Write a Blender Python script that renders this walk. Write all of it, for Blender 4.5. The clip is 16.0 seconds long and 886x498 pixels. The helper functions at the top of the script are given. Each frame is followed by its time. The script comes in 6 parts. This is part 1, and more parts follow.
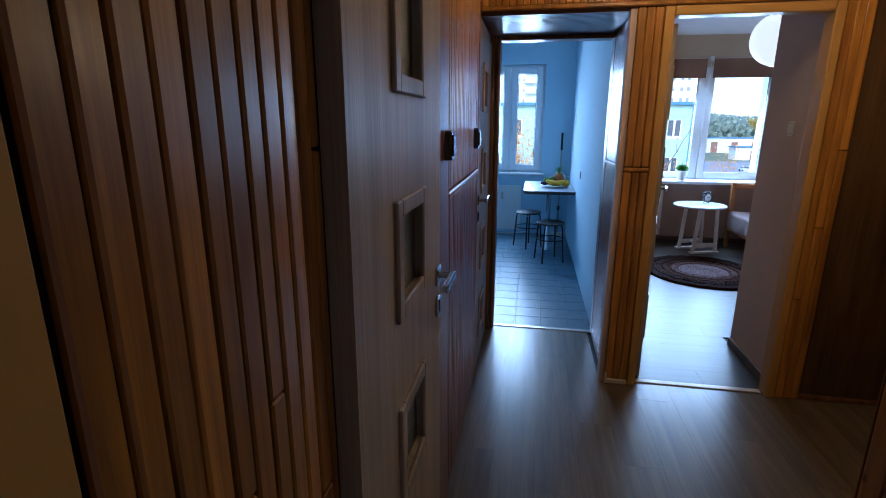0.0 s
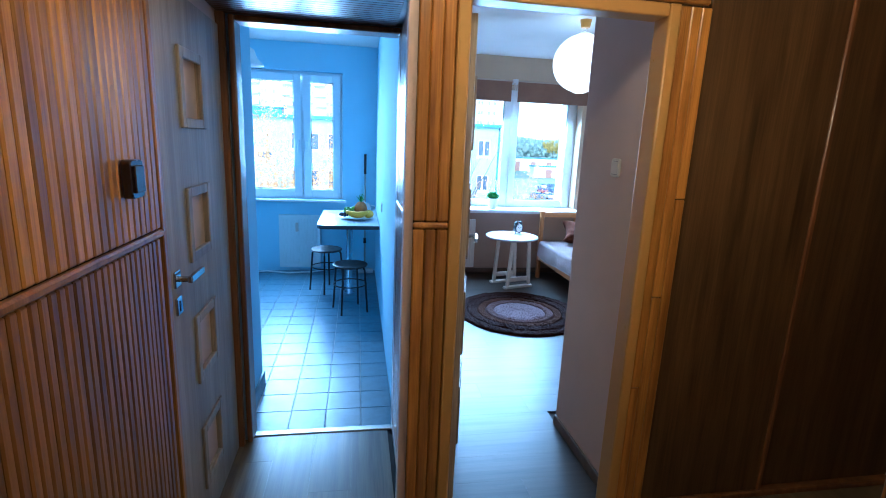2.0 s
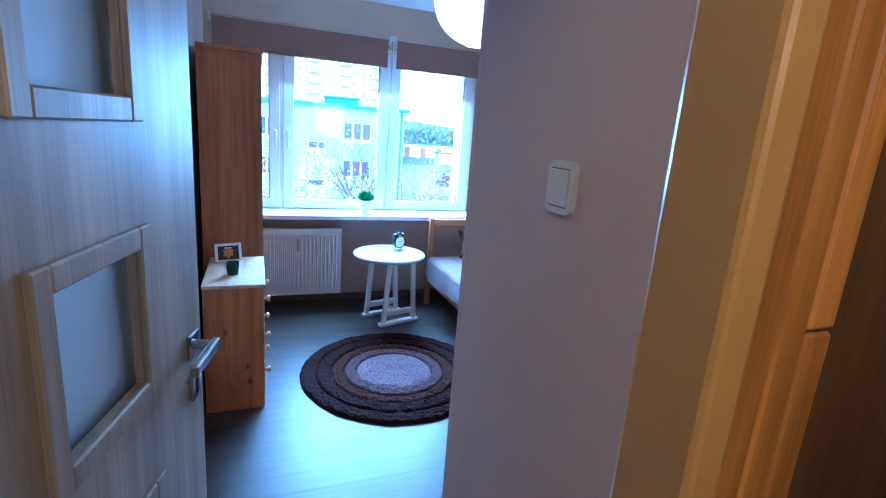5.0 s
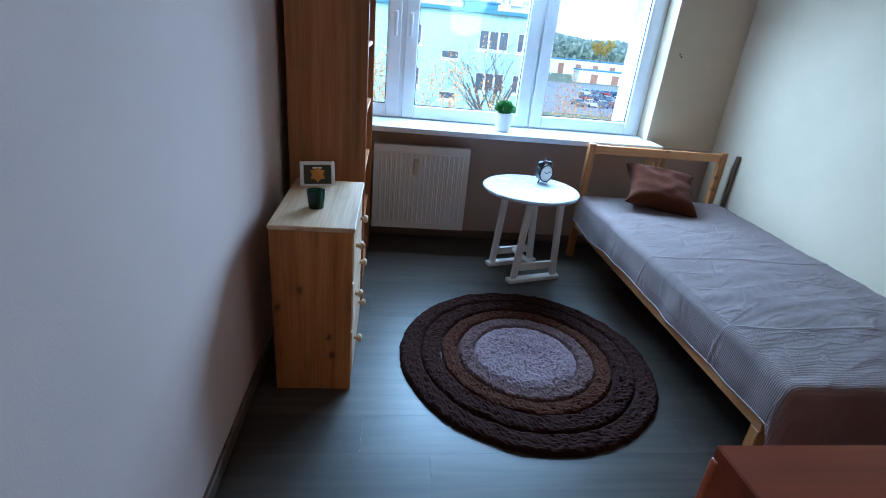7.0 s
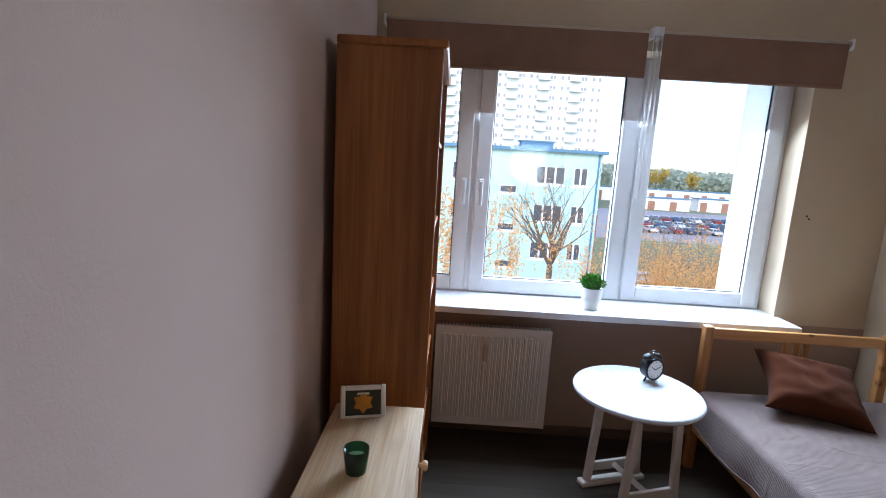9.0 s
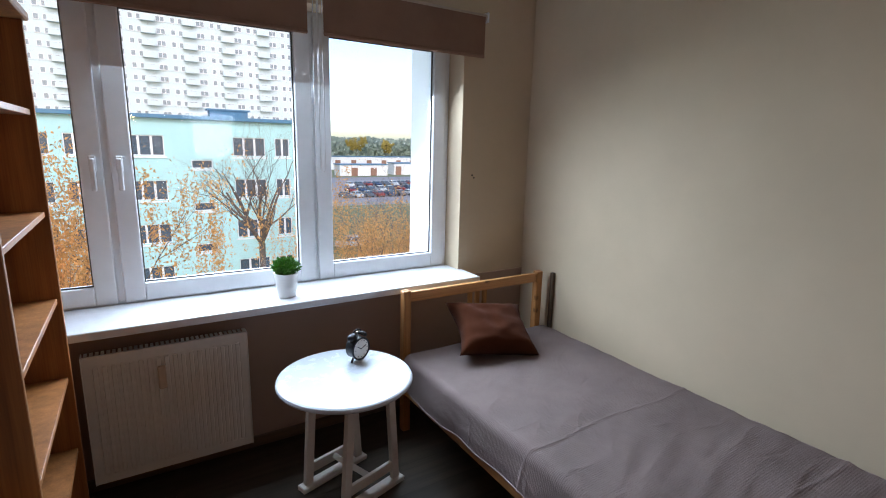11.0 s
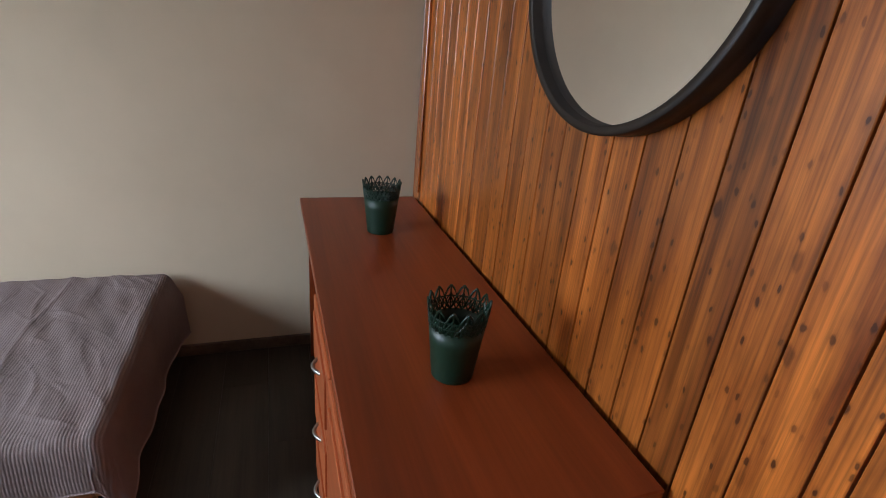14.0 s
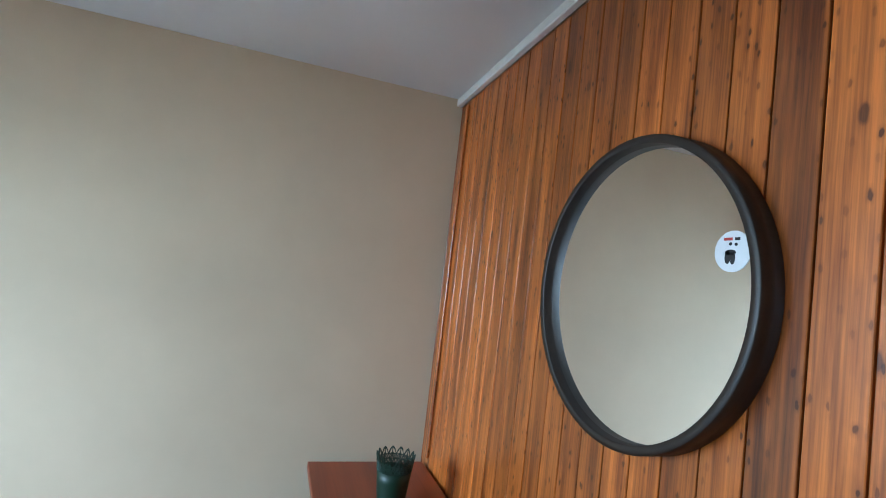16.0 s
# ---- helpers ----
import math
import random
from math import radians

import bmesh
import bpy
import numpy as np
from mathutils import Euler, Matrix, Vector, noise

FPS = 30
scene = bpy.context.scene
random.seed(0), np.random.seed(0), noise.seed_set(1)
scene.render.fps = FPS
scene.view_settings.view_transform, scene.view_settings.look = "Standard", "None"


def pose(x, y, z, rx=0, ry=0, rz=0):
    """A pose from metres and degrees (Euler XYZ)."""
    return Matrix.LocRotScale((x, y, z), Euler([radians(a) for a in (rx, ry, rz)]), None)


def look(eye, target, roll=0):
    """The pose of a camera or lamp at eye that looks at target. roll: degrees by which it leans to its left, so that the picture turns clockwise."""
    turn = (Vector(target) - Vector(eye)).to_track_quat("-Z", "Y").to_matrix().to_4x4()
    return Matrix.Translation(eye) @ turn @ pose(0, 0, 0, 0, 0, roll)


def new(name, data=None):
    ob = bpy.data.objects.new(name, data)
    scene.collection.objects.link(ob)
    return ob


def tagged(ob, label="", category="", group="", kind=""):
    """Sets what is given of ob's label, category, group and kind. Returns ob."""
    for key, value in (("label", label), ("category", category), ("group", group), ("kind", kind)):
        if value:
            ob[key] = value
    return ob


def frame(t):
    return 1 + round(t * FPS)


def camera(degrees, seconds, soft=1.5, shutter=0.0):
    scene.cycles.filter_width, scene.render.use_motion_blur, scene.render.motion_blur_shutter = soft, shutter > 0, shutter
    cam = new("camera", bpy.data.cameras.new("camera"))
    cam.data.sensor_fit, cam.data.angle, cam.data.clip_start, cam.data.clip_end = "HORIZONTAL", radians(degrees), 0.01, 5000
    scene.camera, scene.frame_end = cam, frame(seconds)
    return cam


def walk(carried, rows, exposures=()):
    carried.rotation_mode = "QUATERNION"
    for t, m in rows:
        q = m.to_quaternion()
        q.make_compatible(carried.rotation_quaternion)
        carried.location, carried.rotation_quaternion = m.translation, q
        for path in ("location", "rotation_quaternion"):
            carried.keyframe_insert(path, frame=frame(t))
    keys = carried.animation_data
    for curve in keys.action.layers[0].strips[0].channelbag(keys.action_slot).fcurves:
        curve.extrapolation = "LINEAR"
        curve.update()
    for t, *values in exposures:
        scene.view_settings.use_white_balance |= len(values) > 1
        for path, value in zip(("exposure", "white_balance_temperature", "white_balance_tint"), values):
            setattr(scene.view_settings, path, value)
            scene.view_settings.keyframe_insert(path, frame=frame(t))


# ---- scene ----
LENS = 84.00
SKY, SUN = 0.29, 1.4
ROOM_W, KITCHEN_W = 96.0, 56.0
GLOBE_E, HALL_E, BAY_E = 0.6, 22.0, 21.0
cam = camera(LENS, 16.0, soft=1.0)
PATH = [
    (0.0, pose(-0.097, -0.392, 1.530, 75.59, -0.14, 10.23)),
    (0.5, pose(-0.063, -0.101, 1.544, 76.65, -1.43, 1.96)),
    (1.0, pose(-0.025, 0.115, 1.554, 77.00, -1.28, -1.69)),
    (1.5, pose(0.093, 0.420, 1.563, 77.57, -1.20, -5.41)),
    (2.0, pose(0.195, 0.706, 1.583, 77.67, -2.42, -9.57)),
    (2.5, pose(0.321, 1.031, 1.588, 78.10, -1.69, -17.64)),
    (3.0, pose(0.529, 1.258, 1.545, 77.71, -2.36, -30.51)),
    (3.2, pose(0.614, 1.321, 1.541, 77.19, -2.51, -36.76)),
    (5.3, pose(0.901, 2.327, 1.570, 76.33, -4.90, -18.26)),
    (5.5, pose(0.888, 2.457, 1.566, 75.60, -5.39, -17.59)),
    (6.0, pose(0.954, 2.722, 1.509, 73.27, -4.68, -14.02)),
    (6.5, pose(0.998, 2.951, 1.479, 68.94, -5.28, -9.70)),
    (7.0, pose(1.039, 3.119, 1.392, 66.23, -5.19, -5.20)),
    (7.5, pose(1.033, 3.217, 1.383, 65.50, -4.33, -0.64)),
    (8.0, pose(0.989, 3.410, 1.465, 68.39, -3.10, 2.88)),
    (8.2, pose(0.978, 3.469, 1.518, 70.95, -2.65, 3.65)),
    (10.3, pose(1.077, 4.131, 1.589, 86.98, -2.08, -16.00)),
    (10.5, pose(1.106, 4.141, 1.576, 84.64, -1.77, -20.53)),
    (11.0, pose(1.201, 4.031, 1.572, 78.16, -1.40, -31.80)),
    (11.5, pose(1.204, 3.897, 1.535, 74.38, -1.27, -42.88)),
    (12.0, pose(1.178, 3.914, 1.520, 73.05, -1.75, -53.09)),
    (12.5, pose(1.171, 3.944, 1.478, 70.13, -1.14, -65.03)),
    (13.0, pose(1.180, 3.964, 1.470, 67.84, -3.62, -80.95)),
    (13.5, pose(1.126, 3.854, 1.520, 66.46, -2.69, -97.13)),
    (14.0, pose(1.142, 3.780, 1.490, 67.37, -4.79, -107.93)),
    (14.5, pose(1.104, 3.775, 1.545, 76.27, -5.64, -114.00)),
    (15.0, pose(1.103, 3.787, 1.627, 87.33, -5.66, -117.92)),
    (15.5, pose(1.091, 3.839, 1.667, 92.98, -6.72, -116.04)),
    (16.0, pose(1.077, 3.901, 1.665, 93.56, -6.80, -108.13)),
]
LIGHT = [(0.0, 0.5, 4800, 11), (0.5, 0.95, 4700, 9), (1.0, 1.2, 4500, 6), (1.5, 1.3, 4250, 4), (2.0, 1.45, 4150, 1), (2.5, 1.5, 3750, 0), (3.0, 1.62, 3230, 8), (3.2, 1.62, 3230, 8), (5.5, 1.5, 3850, 3), (6.2, 1.0, 4150, 0), (7.0, 0.70, 4600, 1), (7.5, 0.55, 4700, 6), (8.2, 0.55, 5600, 16), (10.3, 0.03, 6150, 14), (11.0, -0.06, 6300, 15), (11.5, 0.0, 6300, 15), (12.5, 0.2, 6400, 14), (13.1, 0.2, 6400, 15), (14.4, 0.8, 6500, 18), (15.0, 1.05, 6000, 13), (16.0, 1.18, 5400, 3)]
walk(cam, PATH, LIGHT)


# world: pale overcast sky, one soft sun behind the house
world = bpy.data.worlds.new("sky")
scene.world = world
world.use_nodes = True
wn = world.node_tree
sky = wn.nodes.new("ShaderNodeTexSky")
sky.sky_type = "NISHITA"
sky.sun_disc = False
sky.sun_elevation = radians(32)
sky.sun_rotation = radians(200)
sky.air_density, sky.dust_density, sky.ozone_density = 1.0, 1.5, 1.5
wn.links.new(sky.outputs[0], wn.nodes["Background"].inputs[0])
wn.nodes["Background"].inputs[1].default_value = SKY

sun = new("sun", bpy.data.lights.new("sun", "SUN"))
sun.data.energy, sun.data.angle, sun.data.color = SUN, radians(12), (1.0, 0.98, 0.95)
sun.matrix_basis = look((-20, -60, 45), (0, 0, 0))


def window_light(name, centre, target, w, h, power):
    ob = new(name, bpy.data.lights.new(name, "AREA"))
    ob.data.shape, ob.data.size, ob.data.size_y = "RECTANGLE", w, h
    ob.data.energy, ob.data.color = power, (0.70, 0.86, 1.0)
    ob.data.spread = radians(140)
    ob.matrix_basis = look(centre, target)


# skylight standing in the two window openings, just outside the glass
window_light("room_skylight", (1.95, 6.98, 1.58), (1.95, 3.5, -2.3), 1.7, 1.3, ROOM_W)
window_light("kitchen_skylight", (-0.53, 6.98, 1.66), (-0.53, 3.5, -0.2), 1.0, 1.3, KITCHEN_W)


# ---- materials ----
def mat(name):
    m = bpy.data.materials.new(name)
    m.use_nodes = True
    return m, m.node_tree.nodes, m.node_tree.links, m.node_tree.nodes["Principled BSDF"]


def lin(h):
    c = [int(h[i:i + 2], 16) / 255 for i in (0, 2, 4)]
    return tuple(v / 12.92 if v <= 0.04045 else ((v + 0.055) / 1.055) ** 2.4 for v in c) + (1.0,)


def coords(N, L, scale=(1, 1, 1), shift=True):
    tc = N.new("ShaderNodeTexCoord")
    mp = N.new("ShaderNodeMapping")
    mp.inputs["Scale"].default_value = scale
    if shift:
        oi = N.new("ShaderNodeObjectInfo")
        mul = N.new("ShaderNodeVectorMath")
        mul.operation = "MULTIPLY"
        mul.inputs[1].default_value = (17.3, 9.7, 23.1)
        L.new(oi.outputs["Random"], mul.inputs[0])
        add = N.new("ShaderNodeVectorMath")
        L.new(tc.outputs["Object"], add.inputs[0])
        L.new(mul.outputs[0], add.inputs[1])
        L.new(add.outputs[0], mp.inputs["Vector"])
    else:
        L.new(tc.outputs["Object"], mp.inputs["Vector"])
    return mp.outputs[0]


def tex_noise(N, L, vec, scale, detail=4.0, rough=0.55):
    n = N.new("ShaderNodeTexNoise")
    n.inputs["Scale"].default_value = scale
    n.inputs["Detail"].default_value = detail
    n.inputs["Roughness"].default_value = rough
    L.new(vec, n.inputs["Vector"])
    return n.outputs["Fac"]


def ramp(N, L, fac, stops):
    r = N.new("ShaderNodeValToRGB")
    e = r.color_ramp.elements
    while len(e) < len(stops):
        e.new(0.5)
    for el, (p, c) in zip(e, stops):
        el.position, el.color = p, c
    L.new(fac, r.inputs["Fac"])
    return r.outputs["Color"]


def blend(N, L, a, b, fac, mode="MIX"):
    m = N.new("ShaderNodeMix")
    m.data_type, m.blend_type = "RGBA", mode
    for sock, v in ((m.inputs[6], a), (m.inputs[7], b), (m.inputs[0], fac)):
        if isinstance(v, (tuple, float, int)):
            sock.default_value = v
        else:
            L.new(v, sock)
    return m.outputs[2]


def relief(N, L, b, height, strength, dist=0.002):
    n = N.new("ShaderNodeBump")
    n.inputs["Strength"].default_value = strength
    n.inputs["Distance"].default_value = dist
    L.new(height, n.inputs["Height"])
    L.new(n.outputs[0], b.inputs["Normal"])


def grey(v):
    return (v, v, v, 1)


def wood(name, pale, dark, along="z", rough=0.4, knots=0.0, coat=0.0, vary=0.35, grain=1.0, line=0.22):
    """Sawn wood, the grain along one axis; knots 0..1; every board shifted and toned by its own random number."""
    m, N, L, b = mat(name)
    s = {"x": (1.6, 26, 26), "y": (26, 1.6, 26), "z": (26, 26, 1.6)}[along]
    v = coords(N, L, tuple(k * grain for k in s))
    g1 = tex_noise(N, L, v, 1.0, 5, 0.6)
    v2 = coords(N, L, tuple(k * 0.16 if k < 5 else k * 0.22 for k in s))
    g2 = tex_noise(N, L, v2, 1.0, 3, 0.5)
    col = ramp(N, L, g1, [(0.3, lin(dark)), (0.62, lin(pale))])
    tone = ramp(N, L, g2, [(0.3, grey(0.68)), (0.7, grey(1.15))])
    col = blend(N, L, col, tone, 0.8, "MULTIPLY")
    oi = N.new("ShaderNodeObjectInfo")
    rnd = ramp(N, L, oi.outputs["Random"], [(0.0, grey(1 - vary)), (1.0, grey(1 + vary * 0.35))])
    col = blend(N, L, col, rnd, 1.0, "MULTIPLY")
    fv = coords(N, L, tuple(k * 8.0 * grain if k > 5 else k * 2.0 for k in s))
    g3 = tex_noise(N, L, fv, 1.0, 3, 0.6)
    col = blend(N, L, col, ramp(N, L, g3, [(0.34, grey(1 - line)), (0.6, grey(1.06))]), 0.8, "MULTIPLY")
    if knots:
        # knots lie in the face of the board: across it and along it, small specks in loose rows and a few large ones
        dk = (lin(dark)[0] * 0.22, lin(dark)[1] * 0.18, lin(dark)[2] * 0.18, 1)
        flat = coords(N, L)
        ax = N.new("ShaderNodeSeparateXYZ")
        L.new(flat, ax.inputs[0])
        across = N.new("ShaderNodeMath")
        ends = [k for k in (0, 1, 2) if k != "xyz".index(along)]
        L.new(ax.outputs[ends[0]], across.inputs[0])
        L.new(ax.outputs[ends[1]], across.inputs[1])
        layers = ((0.024, 0.056, 0.11, 0.62), (0.036, 0.070, 0.10, 0.62), (0.085, 0.20, 0.085, 0.70)) if knots >= 1 else ((0.10, 0.15, 0.10, 0.35),)
        for wide, tall, rad, share in layers:
            cm = N.new("ShaderNodeCombineXYZ")
            for sock, out, size in ((0, across.outputs[0], wide), (1, ax.outputs["xyz".index(along)], tall)):
                dv = N.new("ShaderNodeMath")
                dv.operation = "DIVIDE"
                dv.inputs[1].default_value = size
                L.new(out, dv.inputs[0])
                L.new(dv.outputs[0], cm.inputs[sock])
            wv = N.new("ShaderNodeTexNoise")
            wv.inputs["Scale"].default_value = 3.0
            L.new(cm.outputs[0], wv.inputs["Vector"])
            wa = N.new("ShaderNodeVectorMath")
            wa.operation = "MULTIPLY_ADD"
            L.new(wv.outputs["Color"], wa.inputs[0])
            wa.inputs[1].default_value = (0.22, 0.22, 0.0)
            L.new(cm.outputs[0], wa.inputs[2])
            vo = N.new("ShaderNodeTexVoronoi")
            vo.voronoi_dimensions = "2D"
            vo.inputs["Scale"].default_value = 1.0
            L.new(wa.outputs[0], vo.inputs["Vector"])
            k = ramp(N, L, vo.outputs["Distance"], [(rad * 0.75, grey(1)), (rad * 1.25, grey(0.22)), (rad * 2.4, grey(0))])
            sep = N.new("ShaderNodeSeparateColor")
            L.new(vo.outputs["Color"], sep.inputs[0])
            cut = 1 - (1 - share) * knots
            gate = ramp(N, L, sep.outputs[0], [(cut, grey(0)), (min(1.0, cut + 0.3), grey(0.9))])
            k = blend(N, L, k, gate, 1.0, "MULTIPLY")
            col = blend(N, L, col, dk, k)
        st = tex_noise(N, L, coords(N, L, tuple(k * 0.5 if k > 5 else k * 2.2 for k in s)), 1.0, 4, 0.6)
        col = blend(N, L, col, ramp(N, L, st, [(0.30, grey(0.62)), (0.44, grey(1.0))]), 0.8 * knots, "MULTIPLY")
    L.new(col, b.inputs["Base Color"])
    b.inputs["Roughness"].default_value = rough
    b.inputs["Coat Weight"].default_value = coat
    b.inputs["Coat Roughness"].default_value = 0.22
    relief(N, L, b, g1, 0.25)
    return m


def plaster(name, tone, stain=0.10, rough=0.85, bump=0.25):
    m, N, L, b = mat(name)
    v = coords(N, L, (1, 1, 1), False)
    f = tex_noise(N, L, v, 160, 3, 0.6)
    c = tex_noise(N, L, v, 1.7, 5, 0.6)
    base = lin(tone)
    col = blend(N, L, base, ramp(N, L, c, [(0.3, grey(1 - stain)), (0.65, grey(1.0))]), 1.0, "MULTIPLY")
    L.new(col, b.inputs["Base Color"])
    b.inputs["Roughness"].default_value = rough
    b.inputs["Specular IOR Level"].default_value = 0.25
    relief(N, L, b, f, bump, 0.0015)
    return m


def paint(name, tone, rough=0.4, metal=0.0, wear=0.06, spec=0.5, coat=0.0):
    m, N, L, b = mat(name)
    v = coords(N, L, (1, 1, 1))
    c = tex_noise(N, L, v, 14, 5, 0.65)
    base = lin(tone)
    L.new(blend(N, L, base, ramp(N, L, c, [(0.3, grey(1 - wear * 2)), (0.7, grey(1))]), 1.0, "MULTIPLY"), b.inputs["Base Color"])
    rr = ramp(N, L, c, [(0.3, grey(min(1, rough * 1.25))), (0.7, grey(rough * 0.85))])
    L.new(rr, b.inputs["Roughness"])
    b.inputs["Metallic"].default_value = metal
    b.inputs["Specular IOR Level"].default_value = spec
    b.inputs["Coat Weight"].default_value = coat
    return m


def cloth(name, tone, fine=900, rough=0.95, waffle=False, sheen=0.04):
    m, N, L, b = mat(name)
    v = coords(N, L, (1, 1, 1), False)
    f = tex_noise(N, L, v, fine, 2, 0.6)
    c = tex_noise(N, L, v, 5, 4, 0.6)
    col = blend(N, L, lin(tone), ramp(N, L, c, [(0.3, grey(0.86)), (0.7, grey(1.04))]), 1.0, "MULTIPLY")
    L.new(col, b.inputs["Base Color"])
    b.inputs["Roughness"].default_value = rough
    b.inputs["Sheen Weight"].default_value = sheen
    b.inputs["Specular IOR Level"].default_value = 0.12
    h = f
    if waffle:
        w = N.new("ShaderNodeTexWave")
        w.bands_direction = "Y"
        w.inputs["Scale"].default_value = 38
        L.new(v, w.inputs["Vector"])
        ad = N.new("ShaderNodeMath")
        ad.operation = "MULTIPLY_ADD"
        L.new(w.outputs["Fac"], ad.inputs[0])
        ad.inputs[1].default_value = 0.8
        L.new(f, ad.inputs[2])
        h = ad.outputs[0]
    relief(N, L, b, h, 0.5, 0.0022 if waffle else 0.0012)
    return m


def glassy(name, tone=(1, 1, 1, 1), rough=0.0):
    m, N, L, b = mat(name)
    b.inputs["Base Color"].default_value = tone
    b.inputs["Roughness"].default_value = rough
    b.inputs["Transmission Weight"].default_value = 1.0
    b.inputs["IOR"].default_value = 1.45
    return m


def pane_glass(name):
    """Clear thin pane: a transparent sheet with a little mirror gloss by Fresnel."""
    m, N, L, b = mat(name)
    tr = N.new("ShaderNodeBsdfTransparent")
    gl = N.new("ShaderNodeBsdfGlossy")
    gl.inputs["Roughness"].default_value = 0.02
    fr = N.new("ShaderNodeFresnel")
    fr.inputs["IOR"].default_value = 1.3
    mx = N.new("ShaderNodeMixShader")
    L.new(fr.outputs[0], mx.inputs[0])
    L.new(tr.outputs[0], mx.inputs[1])
    L.new(gl.outputs[0], mx.inputs[2])
    L.new(mx.outputs[0], N["Material Output"].inputs["Surface"])
    return m


def glow(name, tone, strength):
    m, N, L, b = mat(name)
    b.inputs["Base Color"].default_value = (0.9, 0.88, 0.84, 1)
    b.inputs["Emission Color"].default_value = tone
    b.inputs["Emission Strength"].default_value = strength
    b.inputs["Roughness"].default_value = 0.6
    return m


def leafy(name, tone):
    """Thin leaf: half of the light is scattered back, half passes through; every leaf a little lighter or darker."""
    m, N, L, b = mat(name)
    geo = N.new("ShaderNodeNewGeometry")
    col = blend(N, L, lin(tone), ramp(N, L, geo.outputs["Random Per Island"], [(0.0, grey(0.72)), (1.0, grey(1.1))]), 1.0, "MULTIPLY")
    df, tl, mx = N.new("ShaderNodeBsdfDiffuse"), N.new("ShaderNodeBsdfTranslucent"), N.new("ShaderNodeMixShader")
    L.new(col, df.inputs["Color"])
    L.new(col, tl.inputs["Color"])
    L.new(df.outputs[0], mx.inputs[1])
    L.new(tl.outputs[0], mx.inputs[2])
    L.new(mx.outputs[0], N["Material Output"].inputs["Surface"])
    return m


M = {}
# hall woodwork
M["slat"] = wood("orange_slat_wood", "cc8e28", "8c5714", "z", 0.34, 0.0, 0.35, 0.30)
M["board"] = wood("orange_knotty_board", "b87d26", "804f14", "z", 0.34, 0.7, 0.35, 0.2)
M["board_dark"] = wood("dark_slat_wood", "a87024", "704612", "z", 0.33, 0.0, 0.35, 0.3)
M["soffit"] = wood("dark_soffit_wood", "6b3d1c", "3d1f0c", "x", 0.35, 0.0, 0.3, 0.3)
M["brown_frame"] = wood("dark_brown_frame", "85582f", "573619", "z", 0.35, 0.0, 0.3, 0.1)
M["wardrobe"] = wood("walnut_laminate", "664b29", "44311a", "z", 0.42, 0.0, 0.0, 0.12)
M["door_ash"] = wood("grey_ash_laminate", "b0a18c", "978874", "z", 0.42, 0.0, 0.0, 0.05)
M["casing"] = paint("cream_enamel", "bd9144", 0.32, 0, 0.02, 0.5, 0.1)
M["casing_pale"] = paint("pale_enamel", "cfc3ae", 0.3, 0, 0.02, 0.5, 0.2)
# bedroom woodwork
M["pine_wall"] = wood("knotty_pine_panelling", "de7e33", "803c12", "z", 0.32, 1.0, 0.3, 0.42, 1.1, 0.46)
M["pine"] = wood("pale_knotty_pine", "bd8650", "9c642f", "z", 0.5, 0.4, 0.0, 0.08)
M["chest_side"] = wood("orange_knotty_pine_side", "b87a3c", "965c26", "z", 0.5, 0.8, 0.1, 0.06)
M["pine_top"] = wood("pale_pine_top", "cfb391", "b6926a", "y", 0.5, 0.3, 0.0, 0.05)
M["pine_y"] = wood("bed_pine", "c48e58", "a8733e", "y", 0.45, 0.25, 0.1, 0.08)
M["pine_x"] = wood("bed_pine_cross", "c48e58", "a8733e", "x", 0.45, 0.2, 0.1, 0.08)
M["oak_shelf"] = wood("honey_oak_veneer", "aa6e3a", "8a5527", "z", 0.5, 0.0, 0.0, 0.05)
M["desk"] = wood("cherry_red_laminate", "8e3e1a", "763012", "x", 0.34, 0.0, 0.1, 0.04, 0.5, 0.1)
M["desk_front"] = wood("cherry_front_laminate", "b05a30", "984824", "x", 0.4, 0.0, 0.1, 0.04, 0.6, 0.15)
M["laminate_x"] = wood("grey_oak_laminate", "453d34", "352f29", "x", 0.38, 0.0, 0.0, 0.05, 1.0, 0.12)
M["laminate_y"] = wood("grey_oak_laminate_hall", "75664f", "5a4c3b", "y", 0.28, 0.0, 0.0, 0.06)
M["laminate_x"].node_tree.nodes["Principled BSDF"].inputs["Specular IOR Level"].default_value = 0.32
M["skirting"] = wood("grey_brown_skirting", "6e5b49", "54453a", "x", 0.45, 0.0, 0.0, 0.05)
# walls
M["wall_rose"] = plaster("rose_white_plaster", "ceb8ad", 0.08)
M["wall_cream"] = plaster("cream_plaster", "cdbba0", 0.10)
# rose-brown apron tone, darkened to hold the shade under the sill
M["wall_sill"] = plaster("sill_shaded_rose_plaster", "a78f81", 0.10)
M["wall_kitchen"] = plaster("white_blue_plaster", "b6cede", 0.06)
M["ceiling"] = plaster("white_ceiling_paint", "dcdcda", 0.05, 0.9, 0.1)
M["outer_plaster"] = plaster("white_facade_render", "e6e6e4", 0.05, 0.9, 0.3)
M["subfloor"] = plaster("dark_screed", "2b2622", 0.2)
M["grout"] = plaster("grey_grout", "9fa3a6", 0.15)
